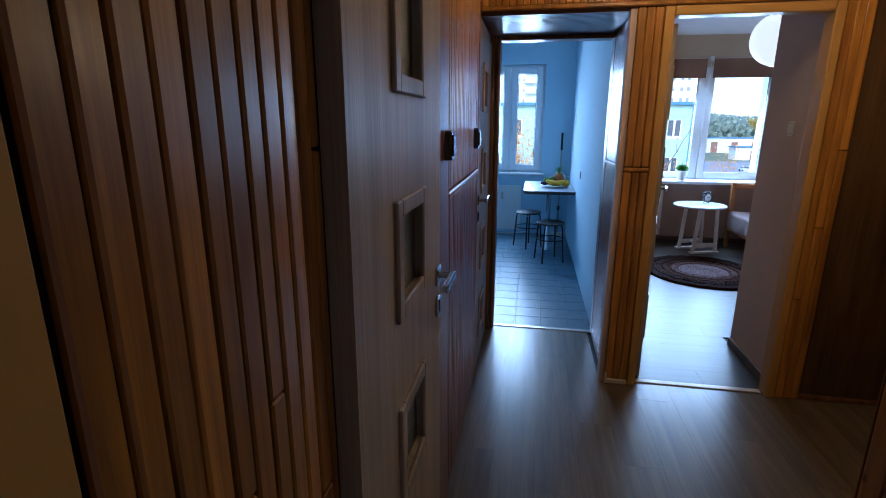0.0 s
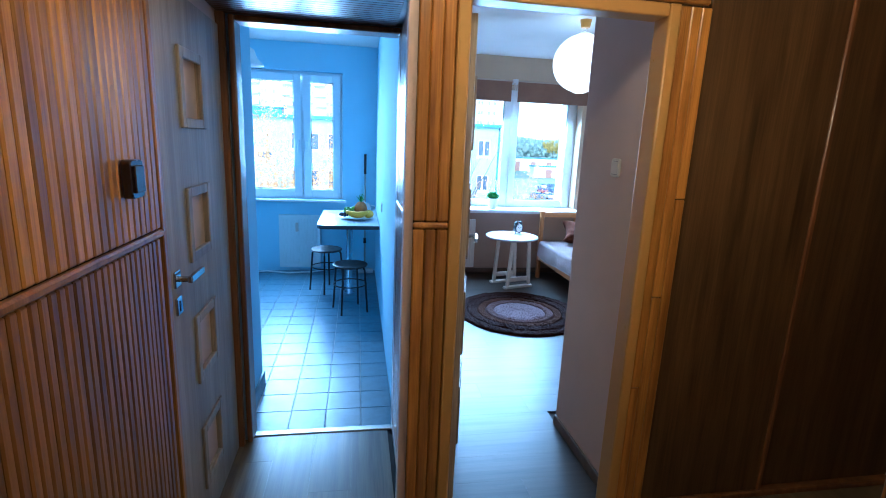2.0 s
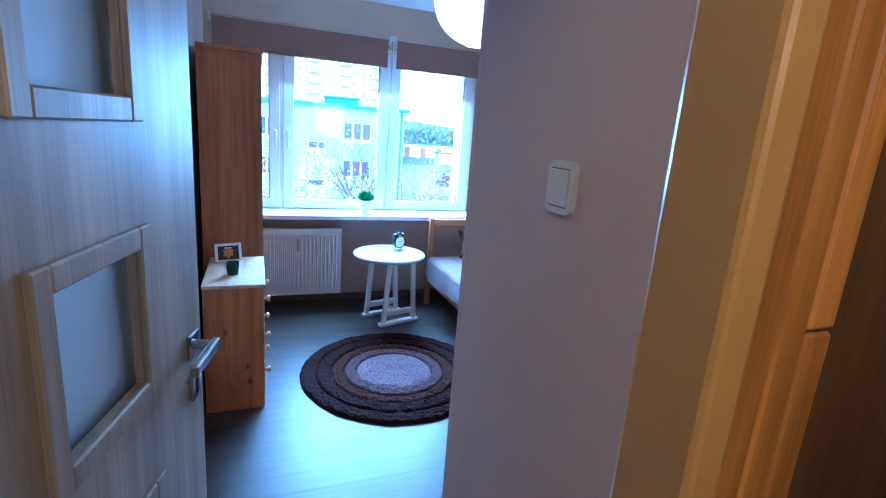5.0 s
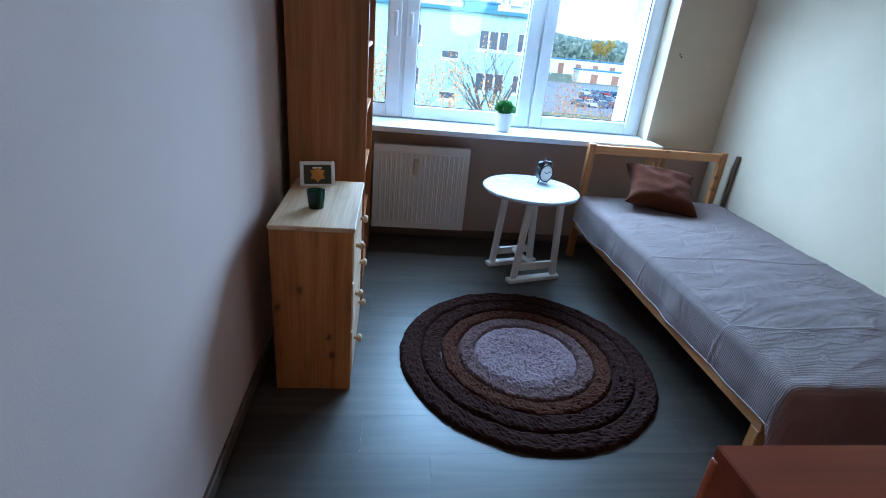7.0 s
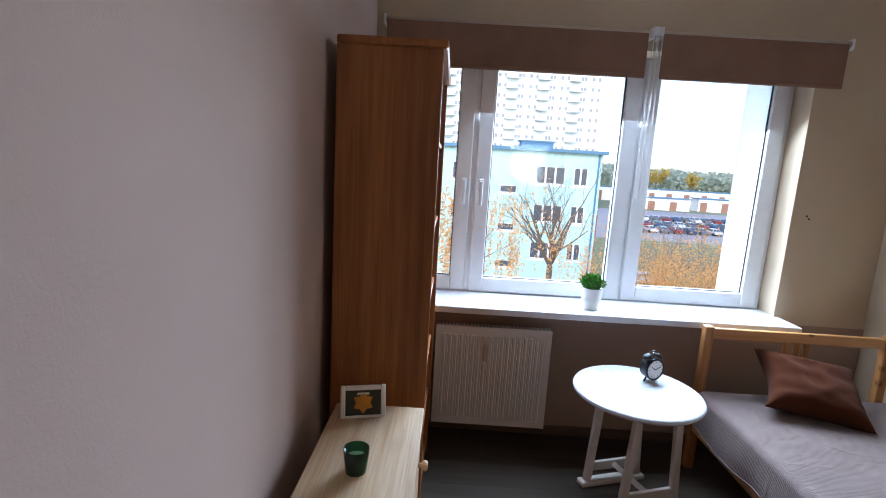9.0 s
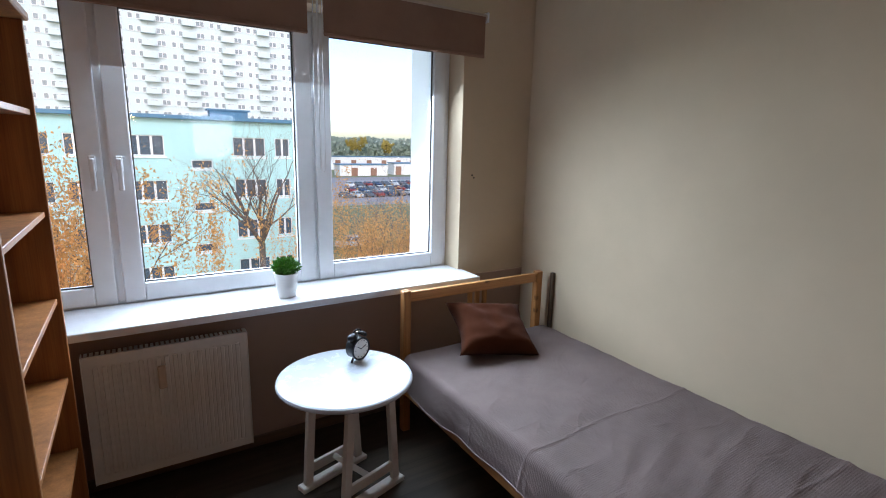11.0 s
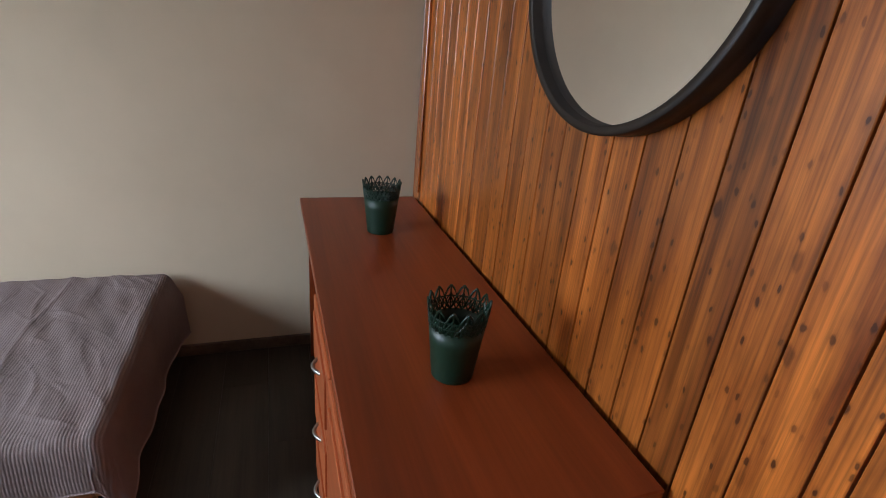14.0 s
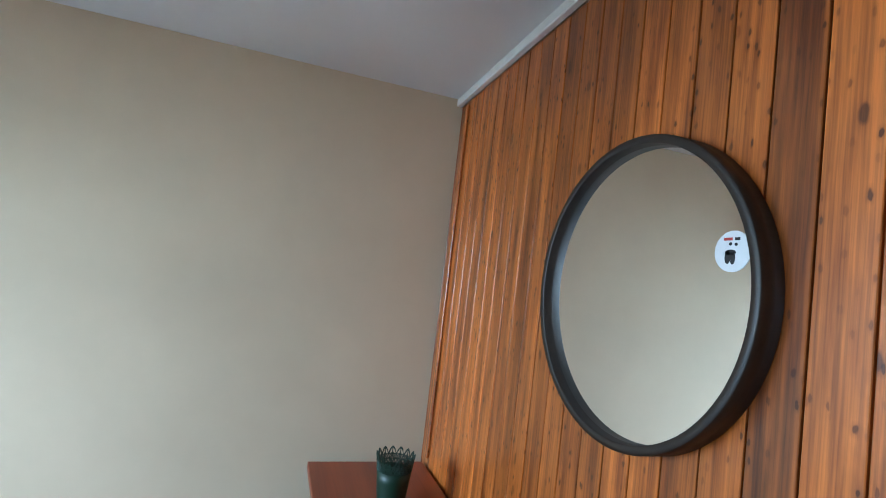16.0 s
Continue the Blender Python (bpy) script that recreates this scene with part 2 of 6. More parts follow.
# metals, plastics
M["chrome"] = paint("chrome", "c9ccd0", 0.16, 1.0, 0.03)
M["steel"] = paint("brushed_steel", "a9a9a6", 0.35, 1.0, 0.05)
M["black_metal"] = paint("black_lacquered_metal", "141416", 0.35, 0.2, 0.05)
M["white_plastic"] = paint("white_pvc", "e4e6e8", 0.35, 0, 0.03)
M["ivory_plastic"] = paint("ivory_plastic", "d9d2c4", 0.35, 0, 0.04)
M["brown_plastic"] = paint("dark_brown_plastic", "2a1a12", 0.22, 0, 0.05, 0.6, 0.3)
M["white_enamel"] = paint("white_enamel", "dfdedb", 0.4, 0, 0.04)
M["white_paint"] = paint("white_furniture_paint", "dedbd4", 0.42, 0, 0.06)
M["table_top"] = paint("white_tabletop_lacquer", "c2c8d0", 0.25, 0, 0.03)
M["sill_white"] = paint("white_sill_laminate", "dcdde0", 0.4, 0, 0.05)
M["rubber"] = paint("grey_seal_rubber", "4a4643", 0.7, 0, 0.1)
M["glass"] = pane_glass("window_glass")
M["frosted"] = glassy("frosted_door_glass", (0.72, 0.76, 0.78, 1), 0.55)
M["mirror"], N_, L_, b_ = mat("mirror_silver")
b_.inputs["Metallic"].default_value, b_.inputs["Roughness"].default_value = 1.0, 0.015
b_.inputs["Base Color"].default_value = (0.9, 0.91, 0.91, 1)
M["mirror_frame"] = wood("dark_brown_mirror_frame", "251a10", "170f08", "x", 0.5, 0.0, 0.0, 0.05)
M["blind"] = cloth("taupe_blind_fabric", "8f7160", 700)
M["blind_bar"] = paint("beige_blind_bar", "c9b8a8", 0.5)
M["cord"] = paint("white_cord", "e6e6e6", 0.6)
M["cover"] = cloth("grey_waffle_bedspread", "a99793", 700, 0.95, True)
M["mattress"] = cloth("white_mattress_ticking", "c9c4bd")
M["cushion"] = cloth("rust_brown_cushion", "4b2614", 500)
M["rug_dark"] = cloth("dark_brown_pile", "27120c", 260, sheen=0.0)
M["rug_brown"] = cloth("chestnut_pile", "3d2214", 260, sheen=0.0)
M["rug_mauve"] = cloth("taupe_mauve_pile", "5a4644", 260, sheen=0.0)
M["rug_pale"] = cloth("pale_lilac_grey_pile", "7d6c70", 260, sheen=0.0)
M["green_pot"] = paint("dark_green_enamel", "052b1c", 0.42, 0, 0.08)
M["green_glass"] = glassy("green_glass", (0.02, 0.24, 0.09, 1), 0.06)
M["candle"] = paint("pale_wax", "b9c7b0", 0.6)
M["plant"] = paint("fresh_green_leaf", "4f8f25", 0.5, 0, 0.25)
M["soil"] = paint("dark_soil", "2b2018", 0.9)
M["paper_globe"] = glow("rice_paper_shade", (1.0, 0.93, 0.82, 1), GLOBE_E)
M["bay_globe"] = glow("opal_glass_globe_dim", (1.0, 0.64, 0.28, 1), BAY_E)
M["hall_globe"] = glow("opal_glass_globe", (1.0, 0.64, 0.28, 1), HALL_E)
M["tile"] = paint("slate_blue_floor_tile", "5a7386", 0.32, 0, 0.12, 0.35)
M["quilt"] = paint("dark_brown_leatherette", "0f0906", 0.5, 0, 0.1)
M["laminate_dark"] = paint("dark_table_edge", "2e2b2b", 0.4)
M["laminate_grey"] = paint("pale_grey_worktop", "b9bcc0", 0.3, 0, 0.04)
M["banana"] = paint("ripe_yellow_peel", "d8a91c", 0.5, 0, 0.1)
M["pineapple"] = paint("pineapple_rind", "a86a1e", 0.6, 0, 0.3)
M["grape"] = paint("green_grape", "6d9a3a", 0.3, 0, 0.1)
M["dark_grape"] = paint("dark_grape", "1c1c3a", 0.3, 0, 0.1)
M["photo_yellow"] = paint("orange_yellow_print", "d08a1c", 0.4, 0, 0.2)
M["photo_green"] = paint("dark_green_print", "27351c", 0.4, 0, 0.4)
M["red_ink"] = paint("red_ink", "b23a32", 0.5)
M["black_ink"] = paint("black_ink", "161616", 0.5)
M["white_ink"] = paint("white_vinyl", "dcdcdc", 0.4)
# outdoors
M["facade_aqua"] = plaster("pale_aqua_render", "b4dcdd", 0.06, 0.9, 0.2)
M["facade_white"] = plaster("off_white_render", "d0dcde", 0.06, 0.9, 0.2)
M["facade_brick"] = plaster("terracotta_render", "94705f", 0.1)
M["roof_blue"] = paint("blue_roof_sheet", "4f7f9f", 0.5)
M["far_glass"] = paint("dark_window_pane", "5f7080", 0.15, 0, 0.35)
# tower panes lighter than the near ones: distance haze put into the colour
M["tower_glass"] = paint("hazed_tower_window_pane", "b2bdc4", 0.2, 0, 0.4)
M["asphalt"] = plaster("grey_asphalt", "a4a4a8", 0.2)
M["grass"] = plaster("autumn_grass", "8a9270", 0.35)
M["bark"] = paint("grey_bark", "7a6e66", 0.9, 0, 0.3)
M["leaf_orange"] = leafy("orange_autumn_leaf", "eab678")
M["leaf_yellow"] = leafy("yellow_autumn_leaf", "d0bb6c")
# grey-green lightened so that the colour itself carries the haze
M["leaf_far"] = leafy("hazed_grey_green_leaf", "b4bfae")
M["twig"] = paint("purple_grey_twig", "8d7d78", 0.9, 0, 0.2)
M["car_grey"] = paint("grey_car_paint", "6a727a", 0.3, 0.3, 0.05, 0.5, 0.5)
M["car_red"] = paint("red_car_paint", "8f2a22", 0.3, 0.1, 0.05, 0.5, 0.5)
M["car_white"] = paint("white_car_paint", "cfd2d4", 0.3, 0, 0.03, 0.5, 0.5)
M["car_blue"] = paint("blue_car_paint", "2f4b6e", 0.3, 0.2, 0.05, 0.5, 0.5)
M["tyre"] = paint("black_rubber", "161616", 0.8)


# ---- mesh helpers ----
def make(name, bm, material, smooth=False):
    me = bpy.data.meshes.new(name)
    bm.to_mesh(me)
    bm.free()
    me.materials.append(material)
    if smooth:
        for p in me.polygons:
            p.use_smooth = True
    return new(name, me)


def part(name, bm, material, parent, label="", smooth=False):
    ob = make(name, bm, material, smooth)
    ob.parent = parent
    return tagged(ob, label)


def base(name, label, category, place=(0, 0, 0), turn=0, group="", kind=""):
    ob = new(name)
    ob.matrix_basis = pose(*place, 0, 0, turn)
    ob.empty_display_size = 0.1
    return tagged(ob, label, category, group, kind)


def box(x0, x1, y0, y1, z0, z1, bevel=0.0, bm=None, seg=1):
    own = bmesh.new()
    bmesh.ops.create_cube(own, size=1.0)
    for v in own.verts:
        v.co = Vector((x0 + (v.co.x + 0.5) * (x1 - x0), y0 + (v.co.y + 0.5) * (y1 - y0), z0 + (v.co.z + 0.5) * (z1 - z0)))
    if bevel:
        bmesh.ops.bevel(own, geom=own.edges[:], offset=bevel, segments=seg, profile=0.5, affect="EDGES")
    if bm is None:
        return own
    me = bpy.data.meshes.new("tmp")
    own.to_mesh(me)
    own.free()
    bm.from_mesh(me)
    bpy.data.meshes.remove(me)
    return bm


def merge(bm, other, m=None):
    if m is not None:
        other.transform(m)
    me = bpy.data.meshes.new("tmp")
    other.to_mesh(me)
    other.free()
    bm.from_mesh(me)
    bpy.data.meshes.remove(me)
    return bm


def tube(points, radius, sides=8, bm=None, radii=None):
    """A round bar along a line of points."""
    bm = bm or bmesh.new()
    pts = [Vector(p) for p in points]
    rings = []
    for i, p in enumerate(pts):
        d = (pts[min(i + 1, len(pts) - 1)] - pts[max(i - 1, 0)]).normalized()
        a = d.cross(Vector((0, 0, 1)) if abs(d.z) < 0.9 else Vector((1, 0, 0))).normalized()
        b = d.cross(a)
        r = radii[i] if radii else radius
        rings.append([bm.verts.new(p + r * (math.cos(2 * math.pi * k / sides) * a + math.sin(2 * math.pi * k / sides) * b)) for k in range(sides)])
    for q, s in zip(rings, rings[1:]):
        for k in range(sides):
            bm.faces.new((q[k], q[(k + 1) % sides], s[(k + 1) % sides], s[k]))
    bm.faces.new(rings[0][::-1])
    bm.faces.new(rings[-1])
    bmesh.ops.recalc_face_normals(bm, faces=bm.faces[:])
    return bm


def lathe(profile, n=32, closed=False):
    """A turned solid about z from (radius, height) pairs."""
    bm = bmesh.new()
    rings = []
    for r, z in profile:
        if r < 1e-5:
            rings.append([bm.verts.new((0, 0, z))])
        else:
            rings.append([bm.verts.new((r * math.cos(2 * math.pi * k / n), r * math.sin(2 * math.pi * k / n), z)) for k in range(n)])
    pairs = list(zip(rings, rings[1:])) + ([(rings[-1], rings[0])] if closed else [])
    for a, b in pairs:
        for k in range(n):
            k2 = (k + 1) % n
            q = [a[k % len(a)], a[k2 % len(a)], b[k2 % len(b)], b[k % len(b)]]
            q = list(dict.fromkeys(q))
            if len(q) > 2:
                bm.faces.new(q)
    bmesh.ops.recalc_face_normals(bm, faces=bm.faces[:])
    return bm


def ball(r, place=(0, 0, 0), scale=(1, 1, 1), n=16, bm=None):
    own = bmesh.new()
    bmesh.ops.create_uvsphere(own, u_segments=n, v_segments=max(6, n // 2), radius=r)
    m = Matrix.Translation(place) @ Matrix.Diagonal((*scale, 1))
    own.transform(m)
    return merge(bm, own) if bm is not None else own


def panel_with_holes(u0, u1, z0, z1, holes, d0, d1, axis):
    """A wall slab from u0..u1 and z0..z1, d0..d1 thick, with rectangular holes (u, u, z, z). axis: the way it runs, x or y."""
    us = sorted({u0, u1, *[h[0] for h in holes], *[h[1] for h in holes]})
    zs = sorted({z0, z1, *[h[2] for h in holes], *[h[3] for h in holes]})
    bm = bmesh.new()
    solid = lambda i, j: 0 <= i < len(us) - 1 and 0 <= j < len(zs) - 1 and not any(
        h[0] - 1e-6 <= us[i] and us[i + 1] <= h[1] + 1e-6 and h[2] - 1e-6 <= zs[j] and zs[j + 1] <= h[3] + 1e-6 for h in holes)
    pt = (lambda u, d, z: (u, d, z)) if axis == "x" else (lambda u, d, z: (d, u, z))
    cache = {}

    def vert(u, d, z):
        if (u, d, z) not in cache:
            cache[(u, d, z)] = bm.verts.new(pt(u, d, z))
        return cache[(u, d, z)]

    for i in range(len(us) - 1):
        for j in range(len(zs) - 1):
            if not solid(i, j):
                continue
            a, b, c, e = us[i], us[i + 1], zs[j], zs[j + 1]
            bm.faces.new([vert(a, d0, c), vert(b, d0, c), vert(b, d0, e), vert(a, d0, e)])
            bm.faces.new([vert(a, d1, c), vert(a, d1, e), vert(b, d1, e), vert(b, d1, c)])
            for (di, dj, p, q) in ((-1, 0, (a, c), (a, e)), (1, 0, (b, c), (b, e)), (0, -1, (a, c), (b, c)), (0, 1, (a, e), (b, e))):
                if not solid(i + di, j + dj):
                    bm.faces.new([vert(p[0], d0, p[1]), vert(q[0], d0, q[1]), vert(q[0], d1, q[1]), vert(p[0], d1, p[1])])
    bmesh.ops.recalc_face_normals(bm, faces=bm.faces[:])
    return bm


def structure(name, bm, material, label, smooth=False):
    return tagged(make(name, bm, material, smooth), label, "", "", "structure")


shared = {}


def piece(name, key, dims, material, parent, place, bevel=0.0015):
    """A board, slat or tile of its own, all those of one size on one mesh."""
    k = (key, tuple(round(d, 4) for d in dims), material.name)
    if k not in shared:
        bm = box(-dims[0] / 2, dims[0] / 2, -dims[1] / 2, dims[1] / 2, -dims[2] / 2, dims[2] / 2)
        if bevel:
            bmesh.ops.bevel(bm, geom=bm.edges[:], offset=bevel, segments=1, affect="EDGES")
        me = bpy.data.meshes.new(name)
        bm.to_mesh(me)
        bm.free()
        me.materials.append(material)
        shared[k] = me
    ob = new(name, shared[k])
    ob.parent = parent
    ob.location = place
    return ob


# ---- the flat: walls, floors, ceilings ----
CEIL = 2.575
# floors
floor_room = structure("floor_room", box(0.43, 3.5, 2.505, 6.6, -0.12, -0.010), M["subfloor"], "grey oak laminate floor of the bedroom, worn satin finish")
floor_hall = structure("floor_hall", box(-0.5, 3.4, -1.4, 3.205, -0.12, -0.010), M["subfloor"], "grey oak laminate floor of the hall, satin finish")
floor_kitchen = structure("floor_kitchen", box(-1.95, 0.43, 3.205, 6.75, -0.12, -0.006), M["grout"], "blue-grey square ceramic tile floor of the kitchen")
ceiling = structure("ceiling", box(-2.0, 3.55, -1.5, 6.95, CEIL, CEIL + 0.2), M["ceiling"], "white painted plaster ceiling")

# bedroom walls
structure("wall_east", box(3.395, 3.52, 2.46, 7.0, -0.1, CEIL), M["wall_cream"], "cream plaster wall beside the bed")
structure("wall_window", panel_with_holes(0.535, 3.395, -0.1, CEIL, [(0.70, 2.875, 0.775, 2.22)], 6.52, 6.80, "x"), M["wall_cream"], "cream plaster wall round the bedroom window")
structure("wall_window_apron", box(0.535, 3.395, 6.513, 6.5195, 0, 0.772), M["wall_sill"], "rose-brown wall below the window sill, the sill's shade in its tone")
structure("wall_window_outer", panel_with_holes(-2.0, 3.55, -1.0, 4.0, [(0.62, 2.865, 0.78, 2.30), (-1.12, 0.06, 0.84, 2.32)], 6.80, 7.14, "x"), M["outer_plaster"], "white rendered outer face of the house wall")
structure("wall_west", box(0.415, 0.535, 2.53, 6.80, -0.1, CEIL), M["wall_rose"], "rose-white plaster wall behind the chest and bookcase")
structure("wall_passage", box(1.342, 1.40, 2.53, 3.128, -0.1, CEIL), M["wall_rose"], "rose-white plaster wall inside the bedroom door")
structure("trim_corner", box(1.342, 1.3478, 3.1285, 3.152, -0.1, CEIL, 0.002), M["wall_rose"], "plaster corner beside the pine boards")
structure("wall_south", box(1.40, 3.395, 3.0, 3.128, -0.1, CEIL), M["wall_rose"], "plaster wall that carries the pine panelling")
# wall between hall and bedroom, with the door opening
structure("wall_hall_north", panel_with_holes(0.36, 1.42, -0.1, CEIL, [(0.522, 1.328, -0.1, 2.09)], 2.46, 2.53, "x"), M["wall_rose"], "plastered wall round the bedroom door")
structure("wall_wardrobe_back", box(1.42, 3.395, 2.94, 3.0, -0.1, CEIL), M["wall_rose"], "plain wall behind the wardrobe")
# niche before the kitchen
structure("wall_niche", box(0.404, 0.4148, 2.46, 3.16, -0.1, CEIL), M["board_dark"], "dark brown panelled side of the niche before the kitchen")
structure("wall_kitchen_door", panel_with_holes(-0.45, 0.415, -0.1, CEIL, [(-0.36, 0.40, -0.1, 2.085)], 3.16, 3.24, "x"), M["wall_kitchen"], "white wall round the kitchen doorway")
# hall
structure("wall_hall_west", box(-0.52, -0.412, -1.4, 3.16, -0.1, CEIL), M["wall_rose"], "hall wall that carries the wooden panelling")
structure("wall_hall_south", box(-0.52, 1.2, -1.5, -1.4, -0.1, CEIL), M["wall_rose"], "plain plaster wall at the back of the hall")
structure("wall_hall_east", box(1.075, 1.18, -1.4, 1.27, -0.1, CEIL), M["wall_rose"], "hall wall with wooden boards")
structure("wall_entry_south", box(1.18, 2.9, 1.17, 1.27, -0.1, CEIL), M["wall_rose"], "plain plaster wall of the entrance bay")
structure("wall_entry", panel_with_holes(1.17, 2.94, -0.1, CEIL, [(1.50, 2.43, -0.1, 2.11)], 2.90, 3.30, "y"), M["brown_frame"], "dark wall round the recessed entrance door")
# kitchen
structure("wall_kitchen_east", box(0.405, 0.4145, 3.24, 6.75, -0.1, CEIL), M["wall_kitchen"], "white painted kitchen wall beside the table")
structure("wall_kitchen_window", panel_with_holes(-2.0, 0.405, -0.1, CEIL, [(-1.10, 0.02, 0.86, 2.28)], 6.62, 6.80, "x"), M["wall_kitchen"], "white painted wall round the kitchen window")
structure("wall_kitchen_west", box(-2.0, -1.9, 3.2, 6.8, -0.1, CEIL), M["wall_kitchen"], "white painted kitchen wall")
structure("wall_kitchen_return", box(-1.9, -0.40, 3.24, 3.76, -0.1, CEIL), M["wall_kitchen"], "white painted kitchen pier beside the doorway")

# soffit and wooden header over the doors
header = structure("wall_header", box(-0.41, 1.445, 2.452, 2.4595, 2.10, CEIL), M["brown_frame"], "wooden slat panelling above the doors")
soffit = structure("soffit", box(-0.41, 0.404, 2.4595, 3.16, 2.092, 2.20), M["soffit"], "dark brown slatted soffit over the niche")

# skirtings
def skirting(name, x0, x1, y0, y1):
    structure(name, box(x0, x1, y0, y1, 0.0, 0.06, 0.004), M["skirting"], "grey-brown wooden skirting board")


skirting("baseboard_west", 0.535, 0.55, 2.56, 6.51)
skirting("baseboard_east", 3.38, 3.395, 3.15, 6.51)
skirting("baseboard_window", 0.55, 3.38, 6.498, 6.513)
skirting("baseboard_passage", 1.327, 1.342, 2.55, 3.15)
structure("trim_niche", box(0.388, 0.404, 2.43, 3.125, 0.0, 0.07, 0.004), M["casing_pale"], "pale plastic skirting with a cable channel")
structure("baseboard_kitchen", box(-0.40, -0.385, 3.26, 3.77, 0.0, 0.10, 0.003), M["tile"], "blue-grey tile skirting")

# thresholds
structure("threshold_kitchen", box(-0.36, 0.40, 3.185, 3.225, -0.004, 0.006, 0.003), M["steel"], "brushed metal threshold strip")
structure("threshold_room", box(0.562, 1.282, 2.475, 2.515, -0.004, 0.007, 0.003), M["casing_pale"], "pale worn threshold strip")


# door casings
def casing(name, x0, x1, y0, y1, top, w, material, label):
    bm = bmesh.new()
    box(x0 - w, x0, y0, y1, 0, top + w, 0.008, bm, 2)
    box(x1, x1 + w, y0, y1, 0, top + w, 0.008, bm, 2)
    box(x0 + 0.0005, x1 - 0.0005, y0 + 0.0005, y1, top, top + w - 0.0005, 0.008, bm, 2)
    return structure(name, bm, material, label)


casing("trim_room_door", 0.567, 1.283, 2.43, 2.53, 2.05, 0.046, M["casing"], "cream enamelled steel door frame with rounded edges")
casing("trim_kitchen_door", -0.34, 0.387, 3.13, 3.25, 2.058, 0.027, M["brown_frame"], "dark brown wooden door frame")
structure("trim_kitchen_left", box(-0.41, -0.374, 3.096, 3.128, 0, 2.09, 0.004), M["brown_frame"], "dark brown jamb board beside the kitchen door")

# white cornice over the pine wall
structure("trim_cornice", box(1.342, 3.395, 3.15, 3.178, CEIL - 0.04, CEIL, 0.004), M["white_paint"], "white painted ceiling batten over the pine boards")


# ---- windows ----
def sash(name, x0, x1, z0, z1, y, w, parent, gasket=True):
    bm = bmesh.new()
    t = 0.035
    box(x0, x0 + w, y - t, y + t, z0, z1, 0.006, bm, 2)
    box(x1 - w, x1, y - t, y + t, z0, z1, 0.006, bm, 2)
    box(x0 + w, x1 - w, y - t + 0.0006, y + t, z0 + 0.0006, z0 + w, 0.006, bm, 2)
    box(x0 + w, x1 - w, y - t + 0.0006, y + t, z1 - w, z1 - 0.0006, 0.006, bm, 2)
    s = part(name, bm, M["white_plastic"], parent)
    g = part("pane", box(x0 + w - 0.005, x1 - w + 0.005, y - 0.004, y + 0.004, z0 + w - 0.005, z1 - w + 0.005), M["glass"], s, "clear double glazing")
    g.visible_shadow = False
    gb = bmesh.new()
    e = 0.006
    for a in ((x0 + w, x0 + w + e, z0 + w, z1 - w), (x1 - w - e, x1 - w, z0 + w, z1 - w), (x0 + w + e, x1 - w - e, z0 + w, z0 + w + e), (x0 + w + e, x1 - w - e, z1 - w - e, z1 - w)):
        box(a[0], a[1], y - 0.012, y - 0.0045, a[2], a[3], 0, gb)
    part("seal", gb, M["rubber"], s, "dark grey rubber seal")
    return s


def handle_window(x, y, z, parent):
    bm = box(x - 0.014, x + 0.014, y - 0.012, y, z - 0.035, z + 0.035, 0.004)
    box(x - 0.009, x + 0.009, y - 0.045, y - 0.012, z + 0.005, z + 0.023, 0.003, bm)
    box(x - 0.010, x + 0.010, y - 0.055, y - 0.035, z - 0.115, z + 0.025, 0.006, bm, 2)
    part("handle", bm, M["white_plastic"], parent, "white lever handle")


window_1 = base("window_1", "white plastic three-part bedroom window, closed", "window", kind="structure")
bm = bmesh.new()
for a in ((0.70, 0.75, 0.775, 2.22), (2.80, 2.875, 0.775, 2.22), (1.075, 1.130, 0.825, 2.17), (2.0, 2.055, 0.825, 2.17)):
    box(a[0], a[1], 6.675, 6.765, a[2], a[3], 0.004, bm)
for a in ((0.75, 2.80, 0.775, 0.825), (0.75, 2.80, 2.17, 2.22)):
    box(a[0], a[1], 6.676, 6.765, a[2], a[3], 0.004, bm)
part("window_frame", bm, M["white_plastic"], window_1)
for (a, b2, hx) in ((0.72, 1.088, 1.052), (1.115, 2.018, 1.150), (2.035, 2.842, None)):
    s = sash("sash", a, b2, 0.822, 2.20, 6.69, 0.085, window_1)
    if hx:
        handle_window(hx, 6.652, 1.46, s)

window_sill = tagged(make("window_sill", box(0.55, 2.905, 6.32, 6.672, 0.778, 0.815, 0.006, None, 2), M["sill_white"]), "deep white laminate window sill, slightly scuffed", "window sill", "", "structure")

window_2 = base("window_2", "white plastic two-part kitchen window, closed", "window", kind="structure")
bm = bmesh.new()
for a in ((-1.10, -1.05, 0.86, 2.28), (-0.03, 0.02, 0.86, 2.28), (-0.46, -0.40, 0.91, 2.23)):
    box(a[0], a[1], 6.69, 6.77, a[2], a[3], 0.004, bm)
for a in ((-1.05, -0.03, 0.86, 0.91), (-1.05, -0.03, 2.23, 2.28)):
    box(a[0], a[1], 6.691, 6.77, a[2], a[3], 0.004, bm)
part("window_frame", bm, M["white_plastic"], window_2)
for a, b2, hx in ((-1.075, -0.44, -0.475), (-0.42, -0.005, -0.385)):
    s = sash("sash", a, b2, 0.885, 2.255, 6.70, 0.085, window_2)
    handle_window(hx, 6.662, 1.5, s)
tagged(make("kitchen_sill", box(-1.16, 0.06, 6.55, 6.69, 0.83, 0.858, 0.005), M["sill_white"]), "narrow white kitchen window sill", "window sill", "", "structure")


